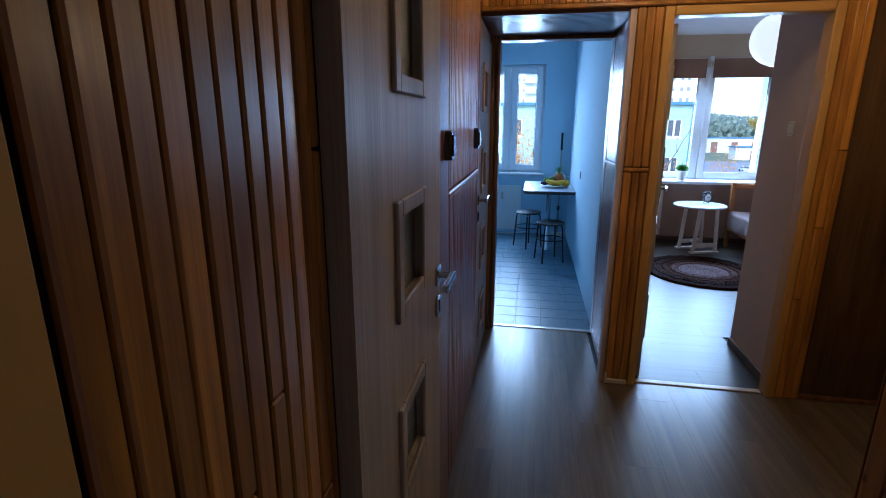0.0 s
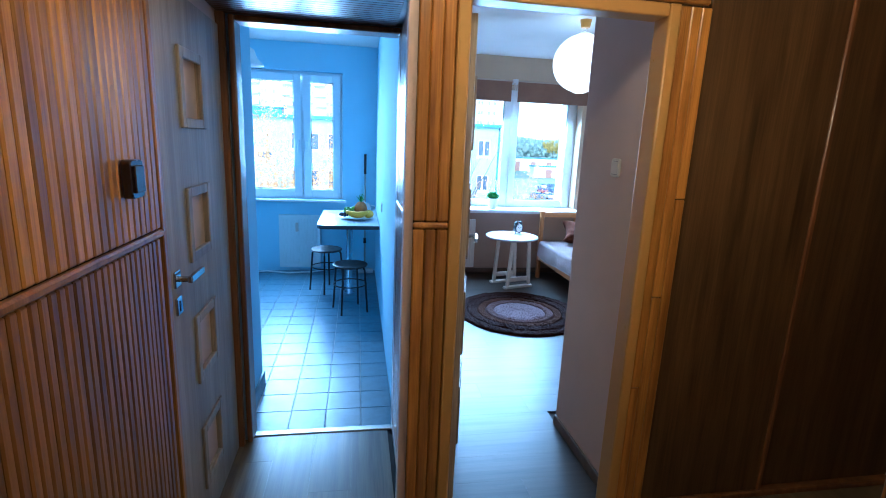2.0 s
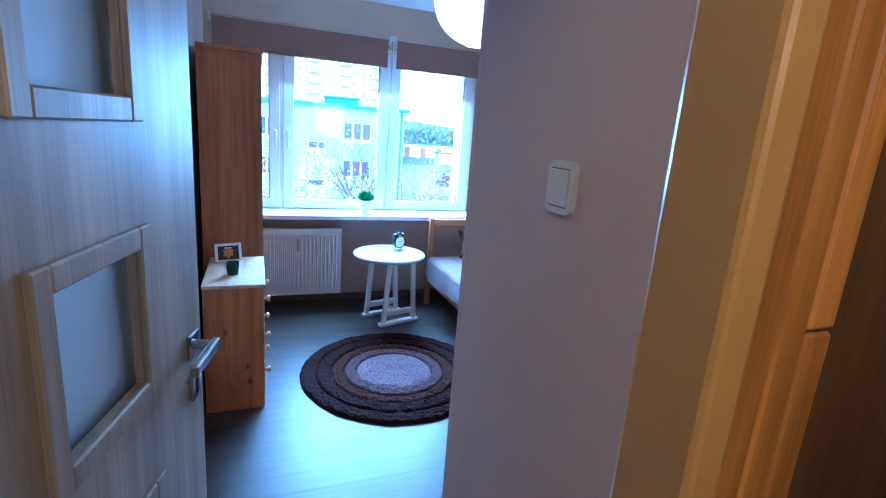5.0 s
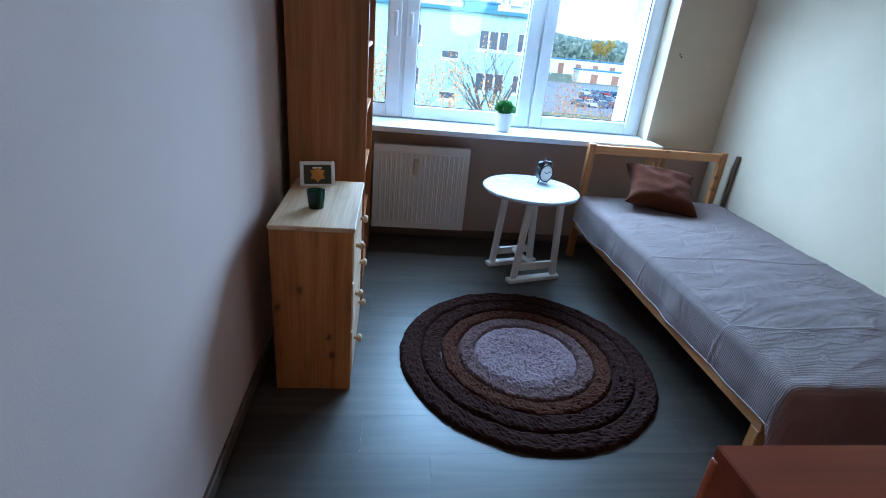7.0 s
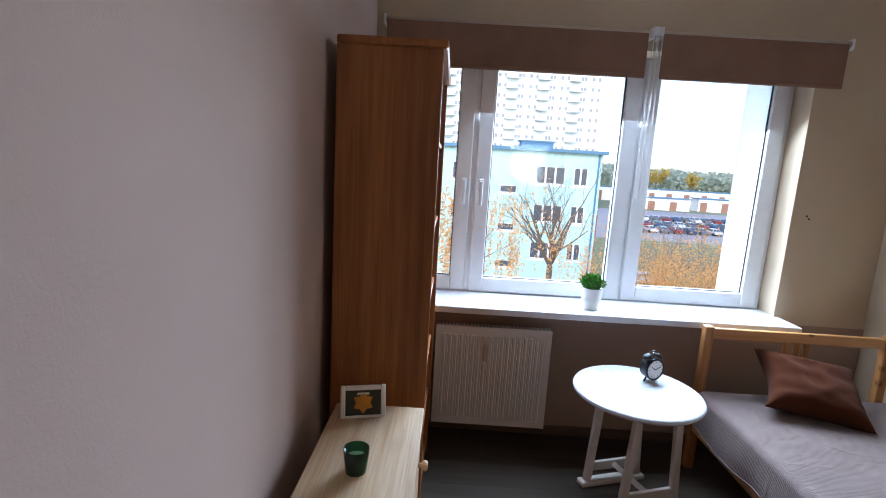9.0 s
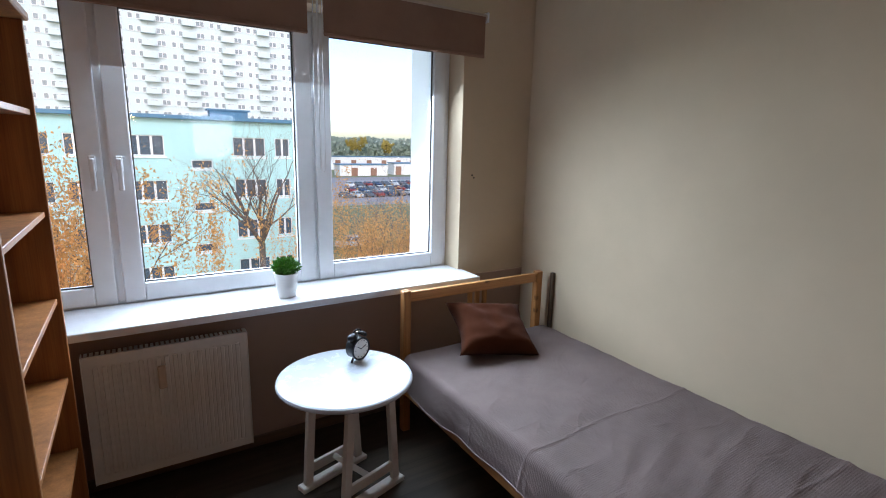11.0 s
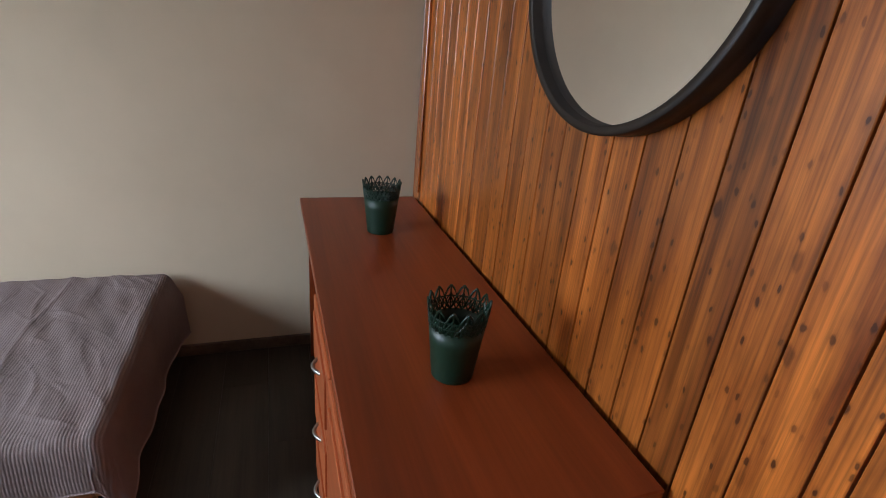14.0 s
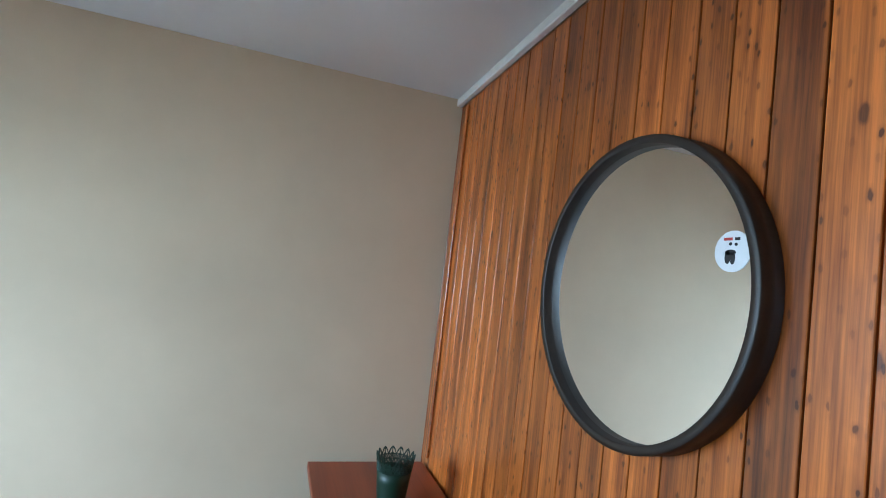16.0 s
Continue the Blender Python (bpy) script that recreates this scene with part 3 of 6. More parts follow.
# ---- bedroom things ----
def door_leaf(name, width, height, label, panels, place, turn, handle_side=1, hinge_flip=False):
    """A laminate door, hinge at its base point, running along +x, faces at y 0 and -0.04; panels: the glazed openings."""
    d = base(name, label, "door", place, turn, kind="structure")
    holes = [(a, b2, c, e) for a, b2, c, e in panels]
    part("leaf", panel_with_holes(0, width, 0.008, height, holes, -0.04, 0.0, "x"), M["door_ash"], d)
    for a, b2, c, e in holes:
        bm = bmesh.new()
        for y0, y1 in ((-0.002, 0.010), (-0.050, -0.038)):
            w = 0.03
            box(a - w, a + 0.006, y0, y1, c - w, e + w, 0.003, bm)
            box(b2 - 0.006, b2 + w, y0, y1, c - w, e + w, 0.003, bm)
            box(a + 0.006, b2 - 0.006, y0 + 0.0005, y1 - 0.0005, c - w, c + 0.006, 0.003, bm)
            box(a + 0.006, b2 - 0.006, y0 + 0.0005, y1 - 0.0005, e - 0.006, e + w, 0.003, bm)
        p = part("panel_moulding", bm, M["door_ash"], d, "raised ash moulding")
        part("pane", box(a, b2, -0.023, -0.017, c, e), M["frosted"], d, "frosted glass pane")
    for sgn in (1, -1):
        y = 0.0 if sgn > 0 else -0.04
        x = width - 0.055
        bm = bmesh.new()
        ys = sorted((y, y + sgn * 0.009))
        box(x - 0.026, x + 0.026, ys[0], ys[1], 1.072, 1.127, 0.003, bm)
        tube([(x, y, 1.10), (x, y + sgn * 0.045, 1.10)], 0.010, 12, bm)
        ys = sorted((y + sgn * 0.040, y + sgn * 0.056))
        box(x - 0.125, x + 0.012, ys[0], ys[1], 1.088, 1.112, 0.004, bm, 2)
        part("door_handle", bm, M["chrome"], d, "chrome lever handle")
        ys = sorted((y, y + sgn * 0.009))
        bm = box(x - 0.024, x + 0.024, ys[0], ys[1], 0.977, 1.037, 0.003)
        esc = part("key_plate", bm, M["chrome"], d, "square chrome key plate")
        ys = sorted((y + sgn * 0.0085, y + sgn * 0.0105))
        part("keyhole", box(x - 0.005, x + 0.005, ys[0], ys[1], 0.989, 1.024), M["black_metal"], esc)
    return d


FOUR = [(0.26, 0.49, z, z + 0.24) for z in (0.20, 0.66, 1.12, 1.58)]
door_1 = door_leaf("door_1", 0.745, 2.03, "grey ash laminate bedroom door with four frosted panes, standing open", FOUR, (0.572, 2.545, 0), 77)


def bookcase():
    b = base("bookcase", "tall honey-coloured bookcase with open shelves, nearly empty", "bookcase", (0, 0, 0))
    x0, x1, y0, y1, h = 0.575, 0.932, 5.47, 6.26, 1.945
    part("side_panel", box(x0, x1, y0, y0 + 0.02, 0, h, 0.002), M["oak_shelf"], b)
    part("side_panel", box(x0, x1, y1 - 0.02, y1, 0, h, 0.002), M["oak_shelf"], b)
    part("back_panel", box(x0, x0 + 0.006, y0 + 0.02, y1 - 0.02, 0.02, h, 0), M["oak_shelf"], b)
    part("top_board", box(x0, x1 + 0.015, y0 - 0.008, y1 + 0.008, h, h + 0.028, 0.005), M["oak_shelf"], b, "top board with rounded front edge")
    part("plinth", box(x0 + 0.02, x1 - 0.01, y0 + 0.02, y1 - 0.02, 0, 0.07), M["oak_shelf"], b)
    for z in (0.07, 0.36, 0.66, 0.97, 1.29, 1.64):
        part("shelf", box(x0 + 0.006, x1 - 0.012, y0 + 0.021, y1 - 0.021, z, z + 0.02, 0.002), M["oak_shelf"], b)


bookcase()


def chest():
    c = base("chest_of_drawers", "small knotty pine chest of three drawers with turned knobs", "chest of drawers")
    x0, x1, y0, y1, h = 0.630, 0.925, 4.780, 5.36, 0.703
    part("side_panel", box(x0, x1, y0, y0 + 0.018, 0, h, 0.002), M["chest_side"], c, "knotty pine side panel")
    part("side_panel", box(x0, x1, y1 - 0.018, y1, 0, h, 0.002), M["chest_side"], c)
    part("back_panel", box(x0, x0 + 0.006, y0 + 0.018, y1 - 0.018, 0.02, h), M["chest_side"], c)
    part("top_board", box(x0 - 0.004, x1 + 0.010, y0 - 0.004, y1 + 0.004, h, h + 0.018, 0.003), M["pine_top"], c, "pale worn pine top")
    part("plinth", box(x0 + 0.01, x1 - 0.02, y0 + 0.018, y1 - 0.018, 0, 0.05), M["chest_side"], c)
    for z0, z1 in ((0.055, 0.266), (0.272, 0.483), (0.489, 0.699)):
        d = part("drawer", box(x1 - 0.02, x1 + 0.004, y0 + 0.021, y1 - 0.021, z0, z1, 0.004), M["pine_top"], c)
        for y in (y0 + 0.14, y1 - 0.14):
            k = lathe([(0, 0), (0.008, 0), (0.008, 0.012), (0.016, 0.018), (0.018, 0.026), (0.012, 0.033), (0, 0.034)], 16)
            k.transform(pose(x1 + 0.004, y, (z0 + z1) / 2, 0, 90, 0))
            part("knob", k, M["pine_top"], d, "turned pine knob", True)


chest()


def photo_frame():
    f = base("photo_frame", "small white picture frame with an orange-yellow flower print", "picture frame", (0.735, 5.275, 0.7085), 14)
    w, h, t = 0.15, 0.115, 0.014
    tilt = pose(0, 0, 0.002, -14, 0, 0)
    bm = bmesh.new()
    e = 0.016
    for a in ((-w / 2, -w / 2 + e, 0, h), (w / 2 - e, w / 2, 0, h), (-w / 2 + e, w / 2 - e, 0.0003, e), (-w / 2 + e, w / 2 - e, h - e, h - 0.0003)):
        box(a[0], a[1], -t / 2, t / 2, a[2], a[3], 0.003, bm)
    bm.transform(tilt)
    part("frame", bm, M["white_paint"], f)
    bm = box(-w / 2 + e, w / 2 - e, -0.001, 0.004, e, h - e)
    bm.transform(tilt)
    part("print", bm, M["photo_green"], f, "dark green printed ground")
    bm = bmesh.new()
    n = 6
    pts = []
    for i in range(n * 2):
        r = 0.036 if i % 2 == 0 else 0.024
        pts.append(bm.verts.new((r * math.sin(math.pi * i / n), -0.0022, h / 2 + r * math.cos(math.pi * i / n))))
    bm.faces.new(pts)
    g = bmesh.ops.extrude_face_region(bm, geom=bm.faces[:])
    for v in g["geom"]:
        if isinstance(v, bmesh.types.BMVert):
            v.co.y -= 0.001
    bmesh.ops.recalc_face_normals(bm, faces=bm.faces[:])
    bm.transform(tilt)
    part("flower_print", bm, M["photo_yellow"], f, "orange-yellow flower")
    bm = box(-0.02, 0.02, 0.0, 0.004, 0, 0.09)
    bm.transform(pose(0, 0.042, 0.0025, 16, 0, 0))
    part("stand", bm, M["white_paint"], f)


photo_frame()


def tealight():
    g = base("candle_glass", "dark green glass tumbler with a pale candle", "candle holder", (0.768, 4.985, 0.7085))
    part("glass", lathe([(0, 0.001), (0.026, 0), (0.028, 0.004), (0.036, 0.082), (0.0335, 0.083), (0.0255, 0.008), (0, 0.008)], 28), M["green_glass"], g, "", True)
    part("candle", lathe([(0, 0.0095), (0.024, 0.0095), (0.029, 0.055), (0, 0.056)], 24), M["candle"], g, "", True)


tealight()


def radiator(name, x0, x1, y0, y1, z0, z1, label):
    r = base(name, label, "radiator")
    front = part("front_panel", box(x0, x1, y0 + 0.006, y0 + 0.012, z0, z1), M["white_enamel"], r, "ribbed white steel panel")
    n = int((x1 - x0 - 0.04) / 0.033)
    for i in range(n):
        x = x0 + 0.03 + (i + 0.5) * (x1 - x0 - 0.06) / n
        part("rib", box(x - 0.011, x + 0.011, y0, y0 + 0.0065, z0 + 0.04, z1 - 0.045, 0.005), M["white_enamel"], front)
    part("back_panel", box(x0 + 0.01, x1 - 0.01, y1 - 0.012, y1 - 0.004, z0 + 0.02, z1 - 0.02), M["white_enamel"], r)
    part("side_cover", box(x0 - 0.001, x0 + 0.002, y0 + 0.001, y1, z0, z1), M["white_enamel"], r)
    part("side_cover", box(x1 - 0.002, x1 + 0.001, y0 + 0.001, y1, z0, z1), M["white_enamel"], r)
    bm = bmesh.new()
    for i in range(int((x1 - x0) / 0.02)):
        box(x0 + 0.01 + i * 0.02, x0 + 0.022 + i * 0.02, y0 + 0.014, y1 - 0.001, z1 - 0.006, z1, 0, bm)
    box(x0 + 0.003, x1 - 0.003, y0 + 0.001, y0 + 0.013, z1, z1 + 0.003, 0, bm)
    part("top_grille", bm, M["white_enamel"], r)
    xm = x0 + (x1 - x0) * 0.44
    part("heat_meter", box(xm - 0.016, xm + 0.016, y0 - 0.022, y0 + 0.001, z1 - 0.19, z1 - 0.085, 0.006, None, 2), M["blind_bar"], r, "small ivory heat meter")
    for x in (x0 + 0.1, x1 - 0.1):
        part("bracket", box(x - 0.015, x + 0.015, y1 - 0.004, 6.5128 if y1 < 6.52 else 6.6195, z0 + 0.1, z1 - 0.1), M["white_enamel"], r)
    return r


radiator("radiator", 0.945, 1.590, 6.38, 6.445, 0.10, 0.685, "white ribbed panel radiator under the bedroom window")


def gate_table():
    t = base("folding_table", "small white round folding table on two trestle frames", "table", (1.905, 5.925, 0))
    part("tabletop", lathe([(0, 0.560), (0.279, 0.560), (0.288, 0.566), (0.292, 0.574), (0.288, 0.583), (0.280, 0.587), (0, 0.587)], 64), M["table_top"], t, "round white lacquered top", False)
    for (cx, cy) in ((0.085, -0.075), (-0.005, 0.165)):
        ang = 17
        def at(bm):
            bm.transform(pose(cx, cy, 0, 0, 0, ang))
            return bm
        part("foot_rail", at(box(-0.185, 0.185, -0.028, 0.028, 0, 0.026, 0.004)), M["white_paint"], t)
        for s in (-1, 1):
            bm = box(-0.02, 0.02, -0.013, 0.013, 0.026, 0.582, 0.003)
            for v in bm.verts:
                v.co.x += s * (0.145 - 0.04 * (v.co.z - 0.026) / 0.556)
            part("leg", at(bm), M["white_paint"], t)
        part("stretcher", at(box(-0.118, 0.118, -0.009, 0.009, 0.075, 0.125, 0.003)), M["white_paint"], t)
        part("apron", at(box(-0.085, 0.085, -0.010, 0.010, 0.53, 0.581, 0.003)), M["white_paint"], t)
    bm = tube([(0.085, -0.075, 0.10), (-0.005, 0.165, 0.10)], 0.018, 4)
    part("cross_bar", bm, M["white_paint"], t)


gate_table()


def alarm_clock(place, turn):
    c = base("alarm_clock", "black twin-bell alarm clock with a white face", "clock", place, turn)
    c.scale = (1.12, 1.12, 1.16)
    body = lathe([(0, -0.028), (0.038, -0.028), (0.045, -0.020), (0.046, 0.018), (0.047, 0.024), (0.041, 0.026), (0.040, 0.020), (0, 0.020)], 36)
    up = pose(0, 0, 0.058, 90, 0, 0)
    body.transform(up)
    b = part("body", body, M["black_metal"], c, "glossy black case", True)
    f = lathe([(0, 0.0205), (0.0395, 0.0205), (0.0395, 0.0225), (0, 0.0225)], 36)
    f.transform(up)
    part("dial", f, M["white_paint"], c, "off-white dial")
    bm = bmesh.new()
    for a, ln in ((-58, 0.021), (70, 0.030)):
        o = box(-0.0016, 0.0016, -0.0002, 0.0008, -0.004, ln)
        merge(bm, o, pose(0, -0.0240, 0.058, 0, a, 0))
    for k in range(12):
        o = box(-0.0009, 0.0009, -0.0002, 0.0006, 0.031, 0.036)
        merge(bm, o, pose(0, -0.0238, 0.058, 0, 30 * k, 0))
    part("pointers", bm, M["black_metal"], c)
    for s in (-1, 1):
        bl = lathe([(0, 0.017), (0.010, 0.0165), (0.018, 0.011), (0.021, 0), (0.019, 0), (0, 0.010)], 20)
        bl.transform(pose(s * 0.026, 0, 0.102, 0, s * 28, 0))
        part("bell", bl, M["black_metal"], c, "glossy black bell", True)
        part("foot", tube([(s * 0.022, 0, 0.022), (s * 0.032, 0, 0.0)], 0.0045, 8), M["black_metal"], c)
    part("carrying_loop", tube([(0.024 * math.cos(a), 0, 0.114 + 0.018 * math.sin(a)) for a in [math.pi * k / 10 for k in range(11)]], 0.0028, 8), M["black_metal"], c)
    part("hammer", tube([(0, 0, 0.10), (0, 0, 0.124)], 0.003, 8), M["chrome"], c)


alarm_clock((2.005, 6.035, 0.587), 20)


def sill_plant():
    p = base("potted_plant", "bushy green plant in a white ribbed metal pot on the sill", "plant", (1.800, 6.45, 0.815))
    pot = lathe([(0, 0.001), (0.042, 0), (0.044, 0.004), (0.050, 0.05), (0.0512, 0.053), (0.0505, 0.056), (0.0515, 0.062), (0.0525, 0.065), (0.0520, 0.068), (0.058, 0.118), (0.061, 0.122), (0.058, 0.124), (0.053, 0.11), (0, 0.108)], 32)
    part("pot", pot, M["white_enamel"], p, "white ribbed pot", True)
    rnd = random.Random(5)
    bm = bmesh.new()
    for i in range(1500):
        d = Vector((rnd.gauss(0, 1), rnd.gauss(0, 1), rnd.gauss(0, 1))).normalized()
        rr = rnd.uniform(0.2, 1.0) ** 0.5 * (0.9 + 0.25 * noise.noise(d * 2.5))
        o = Vector((d.x * rr * 0.066, d.y * rr * 0.066, max(0.112, 0.148 + d.z * rr * 0.050)))
        s = rnd.uniform(0.012, 0.021)
        t = Vector((d.x * 0.8 + rnd.uniform(-0.5, 0.5), d.y * 0.8 + rnd.uniform(-0.5, 0.5), 0.5 + rnd.uniform(-0.3, 0.6))).normalized() * s
        w = t.cross(Vector((rnd.uniform(-1, 1), rnd.uniform(-1, 1), rnd.uniform(-1, 1)))).normalized() * s * 0.24
        v = [bm.verts.new(o - w * 0.4), bm.verts.new(o + t * 0.5 - w), bm.verts.new(o + t), bm.verts.new(o + t * 0.5 + w)]
        bm.faces.new(v)
    part("foliage", bm, M["plant"], p, "fine fresh-green leaves")
    part("soil", lathe([(0, 0.1085), (0.052, 0.1085), (0.052, 0.112), (0, 0.118)], 20), M["soil"], p)


sill_plant()


def bed():
    b = base("bed", "low pine single bed frame with a slatted headboard", "bed")
    x0, x1, y0, y1 = 2.352, 3.335, 4.285, 6.285
    for x in (x0, x1 - 0.045):
        part("headboard_post", box(x, x + 0.045, y1 - 0.045, y1, 0, 0.815, 0.004), M["pine"], b)
    part("headboard_rail", box(x0 + 0.045, x1 - 0.045, y1 - 0.036, y1 - 0.010, 0.75, 0.805, 0.003), M["pine_x"], b)
    part("headboard_rail", box(x0 + 0.045, x1 - 0.045, y1 - 0.036, y1 - 0.010, 0.24, 0.33, 0.003), M["pine_x"], b)
    xm = (x0 + x1) / 2
    for k in (-1, 0, 1):
        part("headboard_slat", box(xm + k * 0.052 - 0.014, xm + k * 0.052 + 0.014, y1 - 0.031, y1 - 0.015, 0.33, 0.75, 0.002), M["pine"], b)
    for x in (x0 + 0.004, x1 - 0.026):
        part("side_rail", box(x, x + 0.022, y0 + 0.02, y1 - 0.045, 0.228, 0.31, 0.003), M["pine_y"], b)
    part("foot_rail", box(x0 + 0.026, x1 - 0.026, y0, y0 + 0.022, 0.228, 0.31, 0.003), M["pine_x"], b)
    for x in (x0 + 0.004, x1 - 0.05):
        part("foot_post", box(x, x + 0.045, y0 + 0.0225, y0 + 0.0675, 0, 0.228, 0.004), M["pine"], b)
    for i in range(12):
        y = y0 + 0.10 + i * 0.155
        part("slat", box(x0 + 0.026, x1 - 0.026, y, y + 0.07, 0.262, 0.278), M["pine_x"], b)
    m = base("mattress", "pale foam mattress under the bedspread", "mattress")
    part("core", box(x0 + 0.05, x1 - 0.03, y0 + 0.045, y1 - 0.05, 0.278, 0.450, 0.03, None, 3), M["mattress"], m, "", True)


bed()


def bedspread():
    """A woven cover: flat on the mattress, over its edge towards the room and over the foot end."""
    nx, ny = 190, 380
    W0, W1, LY, L1 = 0.962, 0.190, 1.945, 0.33
    grid = []
    bm = bmesh.new()
    # short creases, most of them slanting across the bed and thickest towards its foot
    rng = np.random.RandomState(7)
    ga, gs = np.meshgrid(np.linspace(0, W0 + W1, nx + 1), np.linspace(0, LY + L1, ny + 1))
    crease = np.zeros_like(ga)
    for q in range(230):
        ca, cs = rng.uniform(0, W0 + W1), (LY + L1) * rng.uniform(0, 1) ** 0.6
        an = rng.normal(0.45, 0.35)
        ln, wd, hh = rng.uniform(0.03, 0.13), rng.uniform(0.005, 0.009), rng.uniform(0.0012, 0.0036) * (1 if rng.rand() > 0.3 else -0.7)
        du, dv = (ga - ca) * math.cos(an) + (gs - cs) * math.sin(an), -(ga - ca) * math.sin(an) + (gs - cs) * math.cos(an)
        dv = dv + 0.02 * np.sin(du * 14 + q)
        crease += hh * np.exp(-(dv / wd) ** 2 - (du / ln) ** 4)
    for q, cs in enumerate((0.98, 1.62)):
        crease += 0.0045 * np.exp(-((gs - cs - 0.012 * np.sin(ga * 9 + q)) / 0.006) ** 2)
    for j in range(ny + 1):
        s = j / ny * (LY + L1)
        row = []
        for i in range(nx + 1):
            a = i / nx * (W0 + W1)
            q = Vector((a * 1.6, s * 1.6, 0))
            side = max(0.0, a - W0)
            foot = max(0.0, s - LY)
            r = 0.035
            def fold(e):
                if e <= 0:
                    return 0.0, 0.0
                ang = min(e / r, math.pi / 2)
                return r * math.sin(ang), r * (1 - math.cos(ang)) + max(0.0, e - r * math.pi / 2)
            if side > 0 and foot > 0:
                # the corner hangs as one cone-shaped fold
                e = math.hypot(side, foot)
                out, drop = fold(e)
                out += 0.10 * drop * (2 * side * foot / (e * e)) ** 2
                ox, oy, dz1, dz2 = out * side / e, out * foot / e, drop * side / e, drop * foot / e
            else:
                ox, dz1 = fold(side)
                oy, dz2 = fold(foot)
                drop = max(dz1, dz2)
            hang = min(1.0, drop / 0.12)
            x = 3.350 - min(a, W0) - ox
            y = 6.232 - min(s, LY) - oy
            z = 0.462 - drop
            edge = max(0.0, 1 - abs(W0 - a) / 0.5)
            # long soft folds across the bed, short creases, and the waves of the hanging edge
            f1 = noise.noise(Vector((a * 1.3 + s * 0.6, s * 4.5 - a * 1.4, 3.1)))
            f2 = noise.noise(Vector((a * 5.0 + 4, s * 17 - a * 5, 7.7)))
            near_foot = min(1.0, s / LY) ** 2
            z += (0.006 * f1 + (0.003 + 0.004 * near_foot) * f2 + crease[j, i]) * (1 - 0.5 * hang)
            x -= crease[j, i] * 1.2 * hang * (dz1 > 0)
            x += hang * (0.007 * noise.noise(Vector((s * 4.2, 2.0, z * 3))) - 0.010 - 0.012 * min(1, side / W1) * (noise.noise(Vector((s * 6.5, 8.0, 0))) + 0.5)) * (dz1 > 0)
            y += hang * (0.020 * noise.noise(Vector((a * 6.0, 5.0, z * 2))) - 0.012 * min(1, foot / L1)) * (dz2 > 0)
            y -= 0.05 * hang * (dz2 > 0) * max(0.0, 1 - a / 0.22)
            z -= 0.03 * hang * (dz1 > 0) * (dz2 == 0) * max(0.0, noise.noise(Vector((s * 1.7, 1.0, 4))) + 0.15) * (side / W1)
            row.append(bm.verts.new((min(x, 3.378), y, z)))
        grid.append(row)
    for j in range(ny):
        for i in range(nx):
            bm.faces.new((grid[j][i], grid[j + 1][i], grid[j + 1][i + 1], grid[j][i + 1]))
    foot_edge = [v.co.copy() for v in grid[-1][::2]]
    side_edge = [grid[j][-1].co.copy() for j in range(0, ny + 1, 2)]
    bmesh.ops.solidify(bm, geom=bm.faces[:], thickness=0.003)
    bmesh.ops.recalc_face_normals(bm, faces=bm.faces[:])
    b = base("bedspread", "creased grey-mauve waffle bedspread hanging over the bed edge", "bedspread")
    part("cloth", bm, M["cover"], b, "", True)
    for edge in (foot_edge, side_edge):
        part("hem", tube(edge, 0.0035, 6), M["cover"], b, "stitched hem", True)


bedspread()


def cushion():
    n = 40
    bm = bmesh.new()
    W, Hh, T = 0.235, 0.185, 0.082
    for side in (1, -1):
        g = []
        for j in range(n + 1):
            row = []
            for i in range(n + 1):
                u, v = 2 * i / n - 1, 2 * j / n - 1
                px = W * u * (1 - 0.20 * (1 - v * v) * u * u)
                pz = Hh * v * (1 - 0.20 * (1 - u * u) * v * v)
                th = T * max(0.0, (1 - u ** 4) * (1 - v ** 4)) ** 0.55 * (1 + 0.12 * noise.noise(Vector((u * 2, v * 2, side * 3))))
                row.append(bm.verts.new((px, side * th + 0.01 * noise.noise(Vector((u * 3, v * 3, 2))), pz)))
            g.append(row)
        for j in range(n):
            for i in range(n):
                q = (g[j][i], g[j][i + 1], g[j + 1][i + 1], g[j + 1][i])
                bm.faces.new(q if side < 0 else q[::-1])
    bmesh.ops.remove_doubles(bm, verts=bm.verts[:], dist=0.0005)
    bmesh.ops.recalc_face_normals(bm, faces=bm.faces[:])
    ob = make("cushion", bm, M["cushion"], True)
    ob.matrix_basis = pose(2.815, 6.075, 0.585, -60, 6, -14)
    tagged(ob, "square rust-brown fabric cushion leaning on the headboard", "cushion")


cushion()


